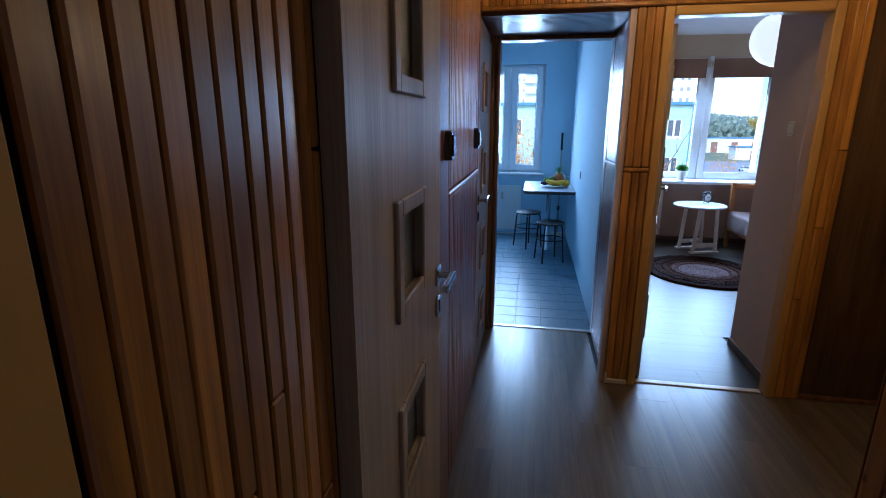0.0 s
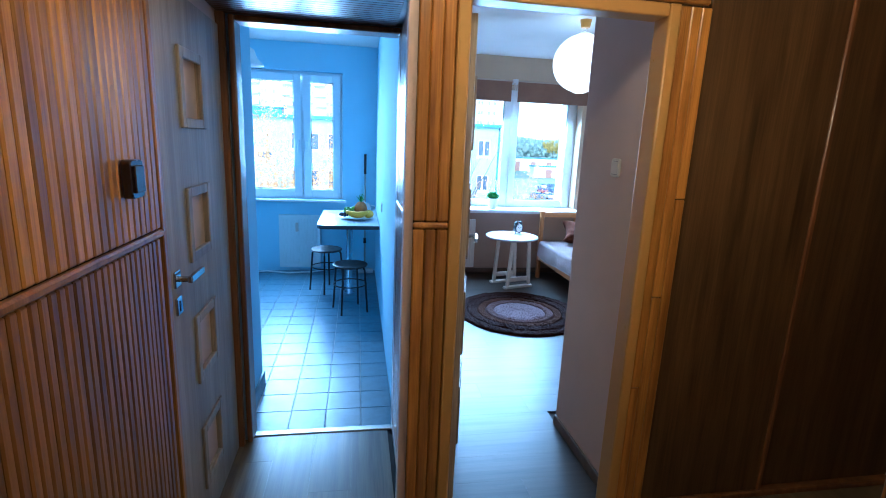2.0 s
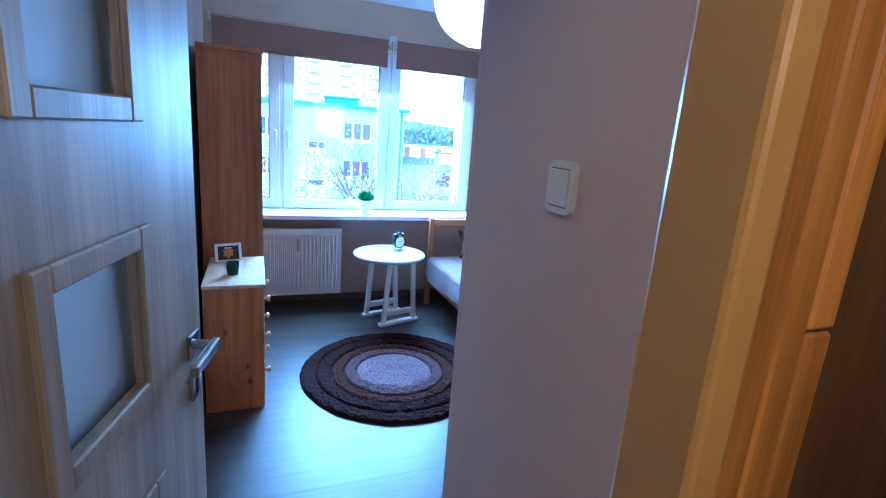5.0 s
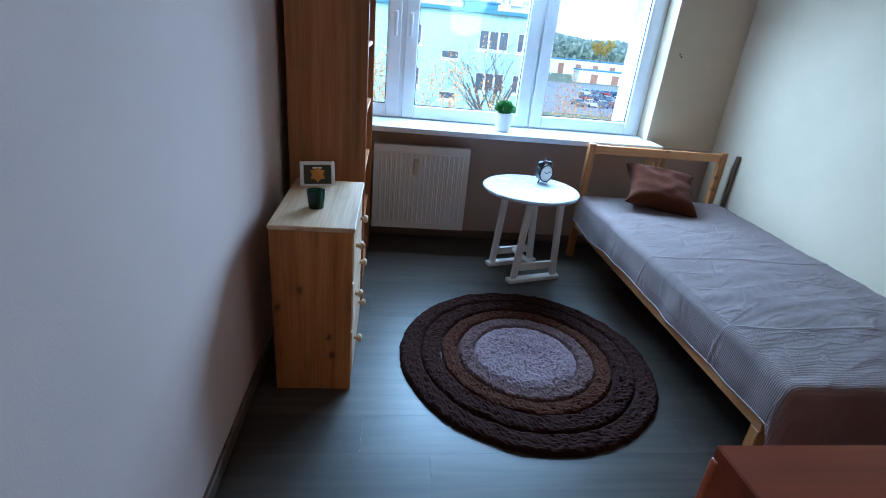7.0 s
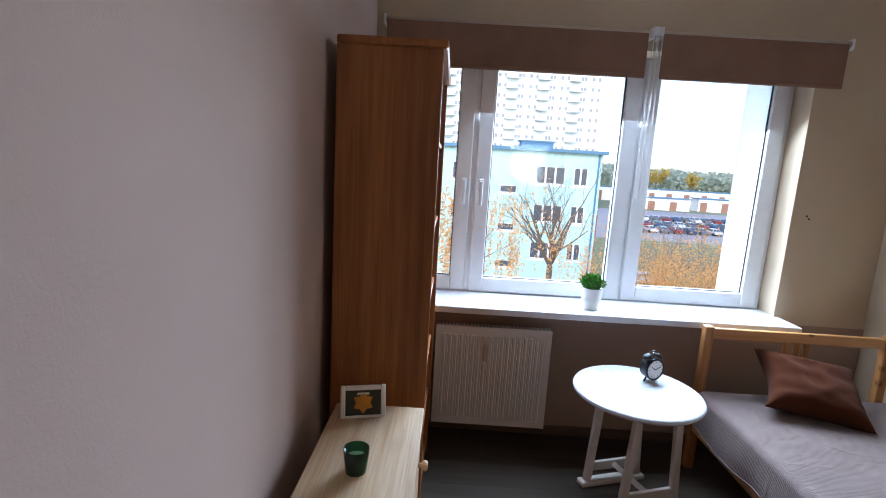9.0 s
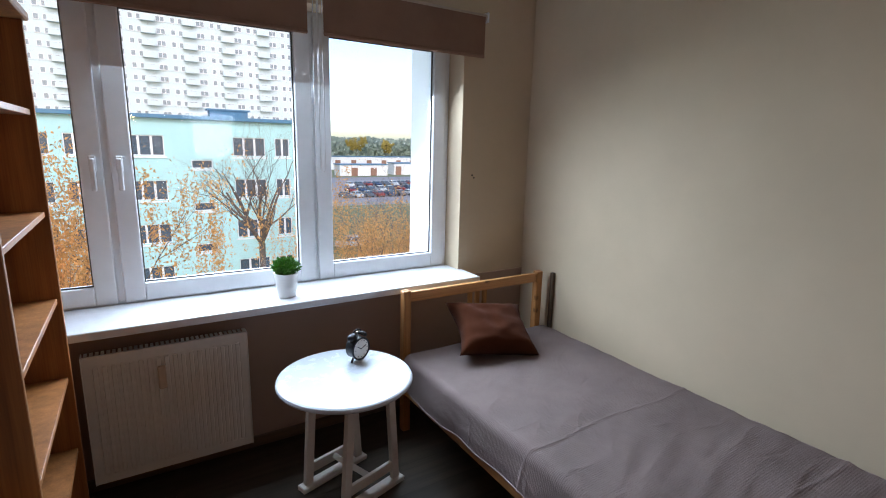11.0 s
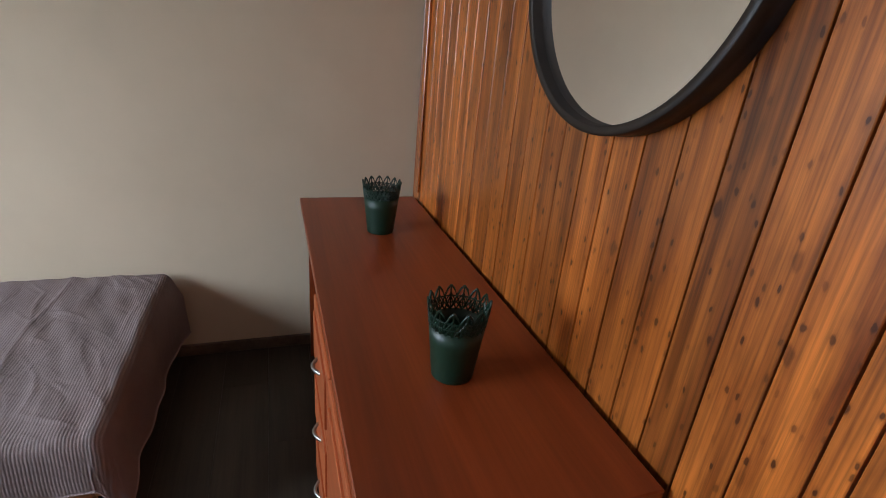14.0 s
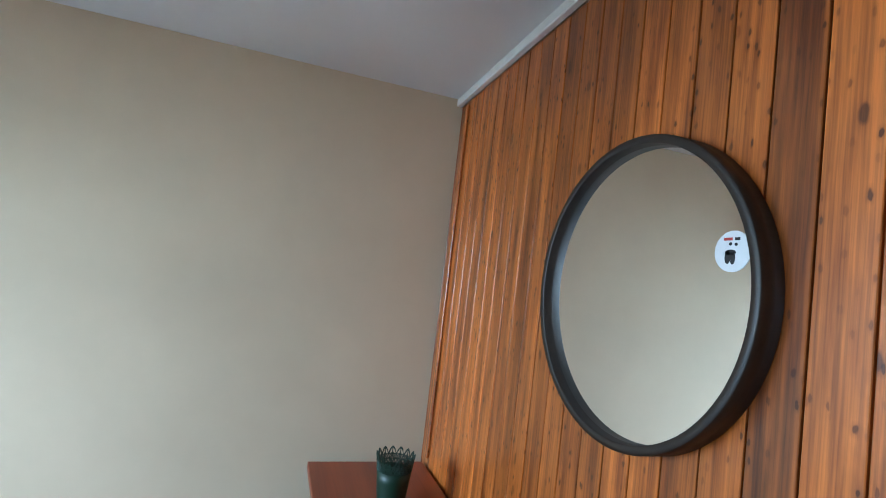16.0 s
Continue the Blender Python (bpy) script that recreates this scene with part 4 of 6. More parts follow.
def rug():
    r = base("round_rug", "round shaggy rug in brown and mauve rings", "rug", (1.737, 5.022, 0))
    for name, r0, r1, key, h, label in (("outer_ring", 0.505, 0.605, "rug_dark", 0.024, "dark brown pile"), ("second_ring", 0.405, 0.505, "rug_dark", 0.025, "dark brown pile"), ("brown_ring", 0.325, 0.405, "rug_brown", 0.022, "chestnut brown pile"), ("mauve_ring", 0.245, 0.325, "rug_mauve", 0.023, "taupe mauve pile"), ("centre", 0.0, 0.245, "rug_pale", 0.025, "pale lilac-grey pile")):
        bm = bmesh.new()
        na, nr = 260, max(8, int((r1 - r0) / 0.007))
        rings = []
        for k in range(nr + 1):
            q = k / nr
            ring = []
            for i in range(na):
                a = 2 * math.pi * i / na
                rr = r0 + (r1 - r0) * q
                d = Vector((math.cos(a), math.sin(a), 0))
                wob = 0.006 * noise.noise(d * 6 + Vector((0, 0, r1 * 9))) + (0.007 * noise.noise(d * 40) if q == 1 else 0)
                rr2 = max(0.0005, rr + wob * (q if r0 < 0.01 else 1))
                prof = min(1.0, min(q if r0 > 0.01 else 1.0, 1 - q) / 0.16) ** 0.5 if 0 < q < 1 or r0 < 0.01 and q < 1 else 0.0
                groove = 0.006 * noise.noise(Vector((rr * d.x * 38, rr * d.y * 38, r1))) + 0.008 * noise.noise(Vector((rr * d.x * 95, rr * d.y * 95, 2)))
                z = (0.004 if q in (0, 1) and not (q == 0 and r0 < 0.01) else 0.004) + (h - 0.004) * prof + (groove if prof > 0.3 else 0)
                ring.append(bm.verts.new((d.x * rr2, d.y * rr2, max(0.0015, z))))
            rings.append(ring)
        for p, s in zip(rings, rings[1:]):
            for i in range(na):
                bm.faces.new((p[i], p[(i + 1) % na], s[(i + 1) % na], s[i]))
        low = [[bm.verts.new((v.co.x, v.co.y, 0.0005)) for v in rings[0]], [bm.verts.new((v.co.x, v.co.y, 0.0005)) for v in rings[-1]]]
        for i in range(na):
            j = (i + 1) % na
            bm.faces.new((rings[-1][i], rings[-1][j], low[1][j], low[1][i]))
            bm.faces.new((low[0][i], low[0][j], rings[0][j], rings[0][i]))
            bm.faces.new((low[1][i], low[1][j], low[0][j], low[0][i]))
        part(name, bm, M[key], r, label, False)


rug()


def desk():
    d = base("desk", "cherry-red laminate desk with a drawer pedestal", "desk")
    x0, x1, y0, y1, h = 1.600, 3.315, 3.165, 3.685, 0.812
    part("desktop", box(x0, x1, y0, y1, h - 0.028, h, 0.003), M["desk"], d, "wide cherry-red top, edge chipped")
    part("side_panel", box(x1 - 0.045, x1 - 0.025, y0 + 0.01, y1 - 0.03, 0, h - 0.028), M["desk"], d)
    part("side_panel", box(x0 + 0.005, x0 + 0.023, y0 + 0.01, y1 - 0.012, 0, h - 0.028), M["desk"], d)
    part("side_panel", box(2.455, 2.473, y0 + 0.01, y1 - 0.012, 0, h - 0.028), M["desk"], d)
    part("side_panel", box(2.045, 2.063, y0 + 0.02, y1 - 0.014, 0, h - 0.028), M["desk"], d)
    part("back_panel", box(x0 + 0.023, x1 - 0.045, y0 + 0.012, y0 + 0.022, 0.1, h - 0.03), M["desk"], d)
    part("apron", box(2.475, x1 - 0.046, y1 - 0.045, y1 - 0.025, h - 0.105, h - 0.03), M["desk"], d)
    part("top_rail", box(x0 + 0.024, 2.453, y1 - 0.04, y1 - 0.014, 0.05, 0.104), M["desk"], d)
    part("plinth", box(x0 + 0.023, 2.455, y0 + 0.03, y1 - 0.03, 0, 0.06), M["desk"], d)
    def pull(x, z, parent):
        pts = [(x - 0.048 + 0.096 * k / 12, y1 - 0.002 + 0.028 * math.sin(math.pi * k / 12), z) for k in range(13)]
        part("pull", tube(pts, 0.005, 8), M["steel"], parent, "curved brushed steel pull", True)
    for z0, z1 in ((0.108, 0.330), (0.334, 0.556), (0.560, 0.780)):
        f = part("drawer_front", box(2.066, 2.470, y1 - 0.012, y1 + 0.006, z0, z1, 0.005, None, 2), M["desk_front"], d, "lighter cherry drawer front")
        bm = bmesh.new()
        box(2.10, 2.436, y1 + 0.0055, y1 + 0.011, z0 + 0.035, z1 - 0.035, 0.005, bm)
        part("raised_field", bm, M["desk_front"], f)
        pull(2.265, (z0 + z1) / 2, f)
    f = part("cupboard_door", box(x0 + 0.003, 2.062, y1 - 0.0115, y1 + 0.006, 0.108, 0.780, 0.005, None, 2), M["desk_front"], d, "lighter cherry cupboard door")
    part("raised_field", box(x0 + 0.05, 2.02, y1 + 0.0055, y1 + 0.011, 0.15, 0.74, 0.005), M["desk_front"], f)


desk()


def lace_pot(place, turn, scale):
    p = base("metal_planter", "dark green metal plant pot with a lace-cut rim, empty", "plant pot", place, turn, "planters on the desk")
    n, h = 72, 0.158 * scale
    rb, rt = 0.040 * scale, 0.058 * scale
    bm = bmesh.new()
    def rad(z):
        return rb + (rt - rb) * z / h
    levels = [0.0, 0.02, 0.5, 0.70]
    inner = []
    outer = []
    for q in levels:
        z = q * h
        outer.append([bm.verts.new((rad(z) * math.cos(2 * math.pi * k / n), rad(z) * math.sin(2 * math.pi * k / n), z)) for k in range(n)])
        r2 = rad(z) - 0.0022
        inner.append([bm.verts.new((r2 * math.cos(2 * math.pi * k / n), r2 * math.sin(2 * math.pi * k / n), max(z, 0.003))) for k in range(n)])
    for rows, flip in ((outer, False), (inner, True)):
        for a, b2 in zip(rows, rows[1:]):
            for k in range(n):
                q = (a[k], a[(k + 1) % n], b2[(k + 1) % n], b2[k])
                bm.faces.new(q[::-1] if flip else q)
    bm.faces.new(outer[0][::-1])
    bm.faces.new(inner[0])
    for k in range(n):
        bm.faces.new((outer[-1][k], outer[-1][(k + 1) % n], inner[-1][(k + 1) % n], inner[-1][k]))
    bmesh.ops.recalc_face_normals(bm, faces=bm.faces[:])
    part("body", bm, M["green_pot"], p, "", True)
    # lace rim: crossing bars in small arches with pointed tips
    bm = bmesh.new()
    teeth = 14
    def at(a, q, out=0.0):
        z = q * h
        return Vector(((rad(z) - 0.001) * math.cos(a), (rad(z) - 0.001) * math.sin(a), z))
    for i in range(teeth):
        a0, w = 2 * math.pi * i / teeth, 2 * math.pi / teeth
        for s in (0, 1):
            e0, e1 = (a0, a0 + w / 2) if s == 0 else (a0 + w, a0 + w / 2)
            tube([at(e0, 0.86), at((e0 + e1) / 2, 0.95), at(e1, 1.0)], 0.0022 * scale, 5, bm)
            tube([at(e0, 0.69), at(e1, 0.86)], 0.0018 * scale, 4, bm)
            tube([at(e0, 0.86), at(e1, 0.69)], 0.0018 * scale, 4, bm)
            tube([at(e0, 0.78), at(e1, 0.90)], 0.0014 * scale, 4, bm)
            tube([at(e0, 0.78), at(e1, 0.69)], 0.0014 * scale, 4, bm)
        tube([at(a0 + w * k / 4, 0.86) for k in range(5)], 0.0018 * scale, 4, bm)
        tube([at(a0 + w * k / 4, 0.775) for k in range(5)], 0.0016 * scale, 4, bm)
        tube([at(a0 + w / 2, 0.69), at(a0 + w / 2, 1.0)], 0.0016 * scale, 4, bm)
    part("lace_rim", bm, M["green_pot"], p, "pierced zigzag rim")


lace_pot((2.883, 3.411, 0.812), 10, 1.24)
lace_pot((1.99, 3.425, 0.812), 35, 1.18)


def wall_mirror():
    c = Vector((1.985, 3.150, 1.690))
    m = base("wall_mirror", "round wall mirror in a deep dark brown frame", "mirror", c)
    R = 0.338
    fr = lathe([(R, 0), (R, 0.048), (R - 0.002, 0.050), (R - 0.017, 0.050), (R - 0.019, 0.048), (R - 0.019, 0.024), (R - 0.03, 0.0)], 96, True)
    fr.transform(pose(0, 0, 0, -90, 0, 0))
    part("frame", fr, M["mirror_frame"], m, "", True)
    g = lathe([(0, 0.018), (R - 0.0185, 0.018), (R - 0.0185, 0.024), (0, 0.024)], 96)
    g.transform(pose(0, 0, 0, -90, 0, 0))
    part("glass", g, M["mirror"], m, "clear silvered glass")
    s = base("sticker", "small round white sticker with black print on the mirror", "sticker", (1.727, 3.1745, 1.772))
    d = lathe([(0, 0), (0.036, 0), (0.036, 0.0008), (0, 0.0008)], 32)
    d.transform(pose(0, 0, 0, -90, 0, 0))
    part("disc", d, M["white_ink"], s, "white vinyl disc")
    bm = bmesh.new()
    for (x, z, w, hh) in ((0.008, -0.010, 0.006, 0.012), (-0.002, -0.012, 0.005, 0.011), (0.003, -0.002, 0.011, 0.005), (-0.007, 0.012, 0.003, 0.003), (0.004, 0.013, 0.003, 0.003)):
        o = lathe([(0, 0), (1, 0), (1, 0.0006), (0, 0.0006)], 16)
        o.transform(Matrix.Translation((x, 0.0008, z)) @ pose(0, 0, 0, -90, 0, 0) @ Matrix.Diagonal((w, hh, 1, 1)))
        merge(bm, o)
    part("dark_print", bm, M["black_ink"], s, "plain black blots")
    part("red_bar", box(0.001, 0.018, 0.0008, 0.0014, 0.019, 0.024), M["red_ink"], s, "red bar of small lettering")
    part("black_bar", box(-0.014, -0.004, 0.0008, 0.0014, 0.019, 0.024), M["black_ink"], s)


wall_mirror()


def roller_blind(x0, x1):
    b = base("roller_blind", "taupe fabric roller blind, almost fully raised", "blind", group="blinds of the bedroom window")
    part("tube", tube([(x0, 6.47, 2.29), (x1, 6.47, 2.29)], 0.018, 20), M["blind_bar"], b, "beige roller tube", True)
    bm = box(x0 + 0.012, x1 - 0.02, 6.4505, 6.4525, 2.082, 2.29)
    part("fabric", bm, M["blind"], b, "taupe fabric")
    part("bottom_bar", box(x0 + 0.012, x1 - 0.02, 6.445, 6.458, 2.068, 2.088, 0.004), M["blind"], b)
    for x in (x0, x1):
        part("bracket", box(x - 0.006, x + 0.006, 6.448, 6.519, 2.262, 2.317, 0.003), M["white_plastic"], b)


roller_blind(0.585, 1.965)
roller_blind(2.010, 2.985)
for k, x in enumerate((1.976, 2.001)):
    c = base("blind_cord", "white bead cord loop hanging from the blind", "cord", group="blind cords")
    zt, zb = 2.307, 1.44 - 0.012 * k
    pts = [(x - 0.009, 6.436, zt), (x - 0.010, 6.436, (zt + zb) / 2), (x - 0.010, 6.437, zb + 0.02), (x - 0.005, 6.437, zb + 0.004), (x, 6.437, zb), (x + 0.005, 6.437, zb + 0.004), (x + 0.010, 6.437, zb + 0.02), (x + 0.010, 6.436, (zt + zb) / 2), (x + 0.009, 6.436, zt)]
    part("loop", tube(pts, 0.0024, 6), M["cord"], c, "", True)
    part("clip", box(x - 0.013, x + 0.013, 6.430, 6.452, zt - 0.03, zt + 0.012, 0.003), M["white_plastic"], c)


def globe_lamp():
    l = base("pendant_lamp", "large round white paper pendant lamp, lit", "ceiling lamp", (1.98, 4.68, 0))
    bm = bmesh.new()
    prof = []
    n = 40
    for k in range(n + 1):
        t = math.pi * k / n
        r = 0.232 * math.sin(t)
        rib = 0.0025 * abs(math.sin(k * math.pi / 2))
        prof.append((max(0.05, r - rib), 2.245 - 0.225 * math.cos(t)))
    part("shade", lathe(prof, 48), M["paper_globe"], l, "white rice-paper globe", True)
    part("cord", tube([(0, 0, 2.50), (0, 0, CEIL - 0.03)], 0.004, 8), M["cord"], l)
    part("ceiling_cup", lathe([(0, CEIL - 0.06), (0.035, CEIL - 0.058), (0.048, CEIL - 0.0), (0, CEIL)], 24), M["casing"], l, "cream ceiling cup")
    part("wire_frame", tube([(-0.05, 0, 2.47), (0, 0, 2.50), (0.05, 0, 2.47)], 0.003, 6), M["steel"], l)


globe_lamp()


def light_switch(name, place, turn, material, label, w=0.082, h=0.086):
    s = base(name, label, "light switch", place, turn)
    # plate with rounded corners and slightly bowed sides
    bm = bmesh.new()
    ring = []
    for k in range(48):
        a = 2 * math.pi * k / 48
        c, d = math.cos(a), math.sin(a)
        ring.append((w / 2 * math.copysign(abs(c) ** 0.28, c) * (1 - 0.05 * d * d), h / 2 * math.copysign(abs(d) ** 0.28, d)))
    rows = [[bm.verts.new((x * q, y, z * q)) for x, z in ring] for q, y in ((1.0, 0.0), (1.0, -0.005), (0.985, -0.0078), (0.95, -0.009))]
    for a, b2 in zip(rows, rows[1:]):
        for k in range(48):
            bm.faces.new((a[k], a[(k + 1) % 48], b2[(k + 1) % 48], b2[k]))
    bm.faces.new(rows[-1])
    bm.faces.new(rows[0][::-1])
    bmesh.ops.recalc_face_normals(bm, faces=bm.faces[:])
    part("plate", bm, material, s)
    part("rocker", box(-w * 0.34, w * 0.34, -0.0115, -0.0085, -h * 0.34, h * 0.34, 0.0012, None, 2), material, s)
    for z in (h * 0.35, -h * 0.35):
        part("groove_line", box(-w * 0.34, w * 0.34, -0.0094, -0.0086, z - 0.0008, z + 0.0008), M["rubber"], s)
    return s


light_switch("light_switch", (1.342, 2.785, 1.500), -90, M["ivory_plastic"], "ivory square light switch on the rose wall", 0.072, 0.082)

# thin strip leaning in the corner behind the bed, wire clip under the sill
tagged(make("wall_strip", box(3.372, 3.394, 6.19, 6.215, 0.30, 0.81, 0.002), M["skirting"]), "narrow grey-brown upright strip fixed to the wall by the headboard", "strip")
hk = base("wall_clip", "small metal hook on the wall under the sill", "hook", (1.93, 6.513, 0.74))
part("hook", tube([(0, 0, 0.03), (0, -0.02, 0.028), (0, -0.022, 0.0), (0, -0.012, -0.012)], 0.003, 6), M["steel"], hk)
bm = bmesh.new()
for x, y, z in ((2.958, 6.5195, 1.40), (2.972, 6.5195, 1.385)):
    ball(0.006, (x, y, z), (1, 0.3, 1), 8, bm)
tagged(make("wall_nail_holes", bm, M["black_metal"]), "two small dark plugged holes in the wall", "plug")


# ---- hall things ----
# two doors in the west wall (hinge at the far end of each, handle towards the kitchen or the entrance)
door_2 = door_leaf("door_2", 0.725, 2.03, "grey ash laminate door with four frosted panes, closed", [(0.265, 0.47, z, z + 0.195) for z in (0.24, 0.70, 1.155, 1.615)], (-0.398, 0.285, 0), 90)
door_3 = door_leaf("door_3", 0.745, 2.03, "grey ash laminate door with four frosted panes, closed", [(0.305, 0.51, z, z + 0.21) for z in (0.21, 0.67, 1.145, 1.62)], (-0.398, 3.09, 0), -90)
structure("trim_west_door", box(-0.411, -0.39, -0.245, -0.153, 0, 2.1, 0.004), M["casing"], "cream enamelled door casing")
# solid dark strip, its colour stands for the shade in the door gap
structure("trim_door_2_gap_shade", box(-0.4115, -0.404, 0.277, 0.2845, 0, 2.06), M["subfloor"], "dark strip in place of the shaded gap beside the door")


def wardrobe():
    w = base("sliding_wardrobe", "built-in walnut laminate wardrobe with sliding doors, closed", "wardrobe")
    for x0, x1, y in ((1.464, 2.085, 2.462), (2.045, 2.855, 2.485)):
        d = part("sliding_door", box(x0, x1, y, y + 0.018, 0.03, CEIL - 0.03, 0.002), M["wardrobe"], w, "tall walnut laminate panel")
    part("edge_profile", box(2.062, 2.085, 2.452, 2.464, 0.03, CEIL - 0.03, 0.004), M["brown_frame"], w, "dark grip profile")
    part("edge_profile", box(2.838, 2.862, 2.45, 2.500, 0.0, CEIL - 0.03, 0.004), M["casing_pale"], w, "pale end profile")
    part("bottom_track", box(1.456, 2.862, 2.448, 2.520, 0.0, 0.028, 0.004), M["brown_frame"], w)
    part("top_track", box(1.456, 2.862, 2.448, 2.520, CEIL - 0.03, CEIL), M["brown_frame"], w)


wardrobe()


def entrance_door():
    d = base("door_4", "dark brown quilted leatherette entrance door, closed", "door", (3.12, 1.965, 0), kind="structure")
    part("leaf", box(0, 0.05, -0.465, 0.465, 0, 2.11, 0.004), M["quilt"], d)
    bm = bmesh.new()
    for i in range(7):
        for j in range(3):
            z0, y0 = 0.08 + i * 0.28, -0.44 + j * 0.295
            o = bmesh.new()
            n = 8
            g = [[o.verts.new((-0.001 - 0.022 * max(0, (1 - (2 * p / n - 1) ** 2) * (1 - (2 * q / n - 1) ** 2)) ** 0.7, y0 + 0.29 * p / n, z0 + 0.275 * q / n)) for q in range(n + 1)] for p in range(n + 1)]
            for p in range(n):
                for q in range(n):
                    o.faces.new((g[p][q], g[p][q + 1], g[p + 1][q + 1], g[p + 1][q]))
            merge(bm, o)
    part("padding", bm, M["quilt"], d, "padded leatherette cushions", True)
    bm = bmesh.new()
    for i in range(8):
        for j in range(4):
            ball(0.011, (-0.003, -0.4425 + j * 0.295, 0.0775 + i * 0.28), (0.6, 1, 1), 8, bm)
    part("buttons", bm, M["steel"], d, "dull metal upholstery studs")
    k = lathe([(0, 0), (0.012, 0), (0.012, 0.03), (0.024, 0.04), (0.026, 0.052), (0.018, 0.062), (0, 0.064)], 20)
    k.transform(pose(0, 0.35, 1.11, 0, -90, 0))
    part("knob", k, M["steel"], d, "round metal knob", True)
    k = lathe([(0, 0), (0.02, 0), (0.02, 0.006), (0, 0.008)], 20)
    k.transform(pose(-0.02, 0.0, 1.45, 0, -90, 0))
    part("peephole", k, M["steel"], d, "", True)


entrance_door()
structure("trim_entry_head", box(2.885, 2.8995, 1.27, 2.44, 2.11, CEIL, 0.003), M["board"], "orange pine boards above the entrance door")


def wall_lamp():
    l = base("wall_lamp", "round opal glass wall lamp on a wooden bracket, lit", "wall lamp", (1.20, 1.40, 0))
    part("globe", ball(0.088, (0, 0, 1.84), (1, 1, 1), 36), M["bay_globe"], l, "glowing opal glass globe", True)
    b = lathe([(0, 1.69), (0.026, 1.69), (0.034, 1.72), (0.036, 1.756), (0, 1.758)], 20)
    part("socket_cup", b, M["board"], l, "turned wooden cup", True)
    part("arm", tube([(0, 0, 1.70), (0, -0.05, 1.665), (0, -0.118, 1.66)], 0.012, 10), M["board"], l, "wooden arm", True)
    part("wall_plate", box(-0.03, 0.03, -0.13, -0.115, 1.56, 1.72, 0.006, None, 2), M["board"], l)


wall_lamp()


def ceiling_globe():
    l = base("ceiling_lamp", "round opal glass ceiling lamp in the hall, lit", "ceiling lamp", (0.38, 1.74, 0))
    part("globe", ball(0.088, (0, 0, 2.42), (1, 1, 1), 36), M["hall_globe"], l, "glowing opal glass globe", True)
    part("ceiling_cup", lathe([(0, 2.495), (0.04, 2.495), (0.052, 2.53), (0.055, CEIL), (0, CEIL)], 24), M["board"], l, "turned wooden cup", True)


ceiling_globe()


# two surface-mounted switches with deep housings
for y, label in ((1.29, "dark brown plastic light switch on the wide board"), (2.10, "dark brown plastic light switch on the slats")):
    sw = light_switch("wall_switch", (-0.388, y, 1.455), 90, M["brown_plastic"], label, 0.075, 0.10)
    sw.scale = (1, 2.6, 1)
light_switch("niche_switch", (0.389, 2.60, 1.49), -90, M["board"], "wood-coloured plastic switch on the niche side", 0.07, 0.10)

# pale door frame in the east wall and the dark hanging cupboard above
structure("trim_east_door", box(1.052, 1.0745, 0.90, 0.985, 0, 2.08, 0.005), M["white_paint"], "white painted door casing")
structure("door_5", box(1.062, 1.0745, 0.10, 0.895, 0, 2.05, 0.003), M["white_paint"], "white painted closed door")
cb = base("wall_cupboard", "dark brown wall cupboard high beside the entrance bay", "cupboard")
part("body", box(0.90, 1.051, 0.45, 1.16, 1.98, 2.40, 0.006), M["brown_frame"], cb)
part("door", box(0.886, 0.899, 0.455, 1.155, 1.985, 2.395, 0.004), M["brown_frame"], cb)

# ---- kitchen things ----
def wall_table():
    t = base("kitchen_table", "narrow grey wall-fixed kitchen table with dark edge, one chrome leg", "table")
    x0, x1, y0, y1 = -0.19, 0.404, 5.42, 6.45
    bm = bmesh.new()
    pts = [(x0 + 0.07, y0), (x1, y0 + 0.0), (x1, y1), (x0, y1), (x0, y0 + 0.09), (x0 + 0.02, y0 + 0.03)]
    lo = [bm.verts.new((x, y, 0.722)) for x, y in pts]
    hi = [bm.verts.new((x, y, 0.757)) for x, y in pts]
    for i in range(len(pts)):
        j = (i + 1) % len(pts)
        bm.faces.new((lo[i], lo[j], hi[j], hi[i]))
    bm.faces.new(lo[::-1])
    bm.faces.new(hi)
    bmesh.ops.recalc_face_normals(bm, faces=bm.faces[:])
    part("edge_board", bm, M["laminate_dark"], t, "dark rounded edge")
    bm = bmesh.new()
    pts2 = [(0.004 + x if x < 0.3 else x - 0.004, y + 0.004 if y < 6 else y - 0.004) for x, y in pts]
    lo = [bm.verts.new((x, y, 0.757)) for x, y in pts2]
    hi = [bm.verts.new((x, y, 0.760)) for x, y in pts2]
    for i in range(len(pts2)):
        j = (i + 1) % len(pts2)
        bm.faces.new((lo[i], lo[j], hi[j], hi[i]))
    bm.faces.new(hi)
    bmesh.ops.recalc_face_normals(bm, faces=bm.faces[:])
    part("tabletop", bm, M["laminate_grey"], t, "pale grey laminate top")
    part("leg", lathe([(0.05, 0), (0.05, 0.006), (0.03, 0.012), (0.03, 0.71), (0.055, 0.716), (0.055, 0.722)], 24), M["chrome"], t, "chrome tube leg", True).location = (0.115, 5.72, 0)


wall_table()


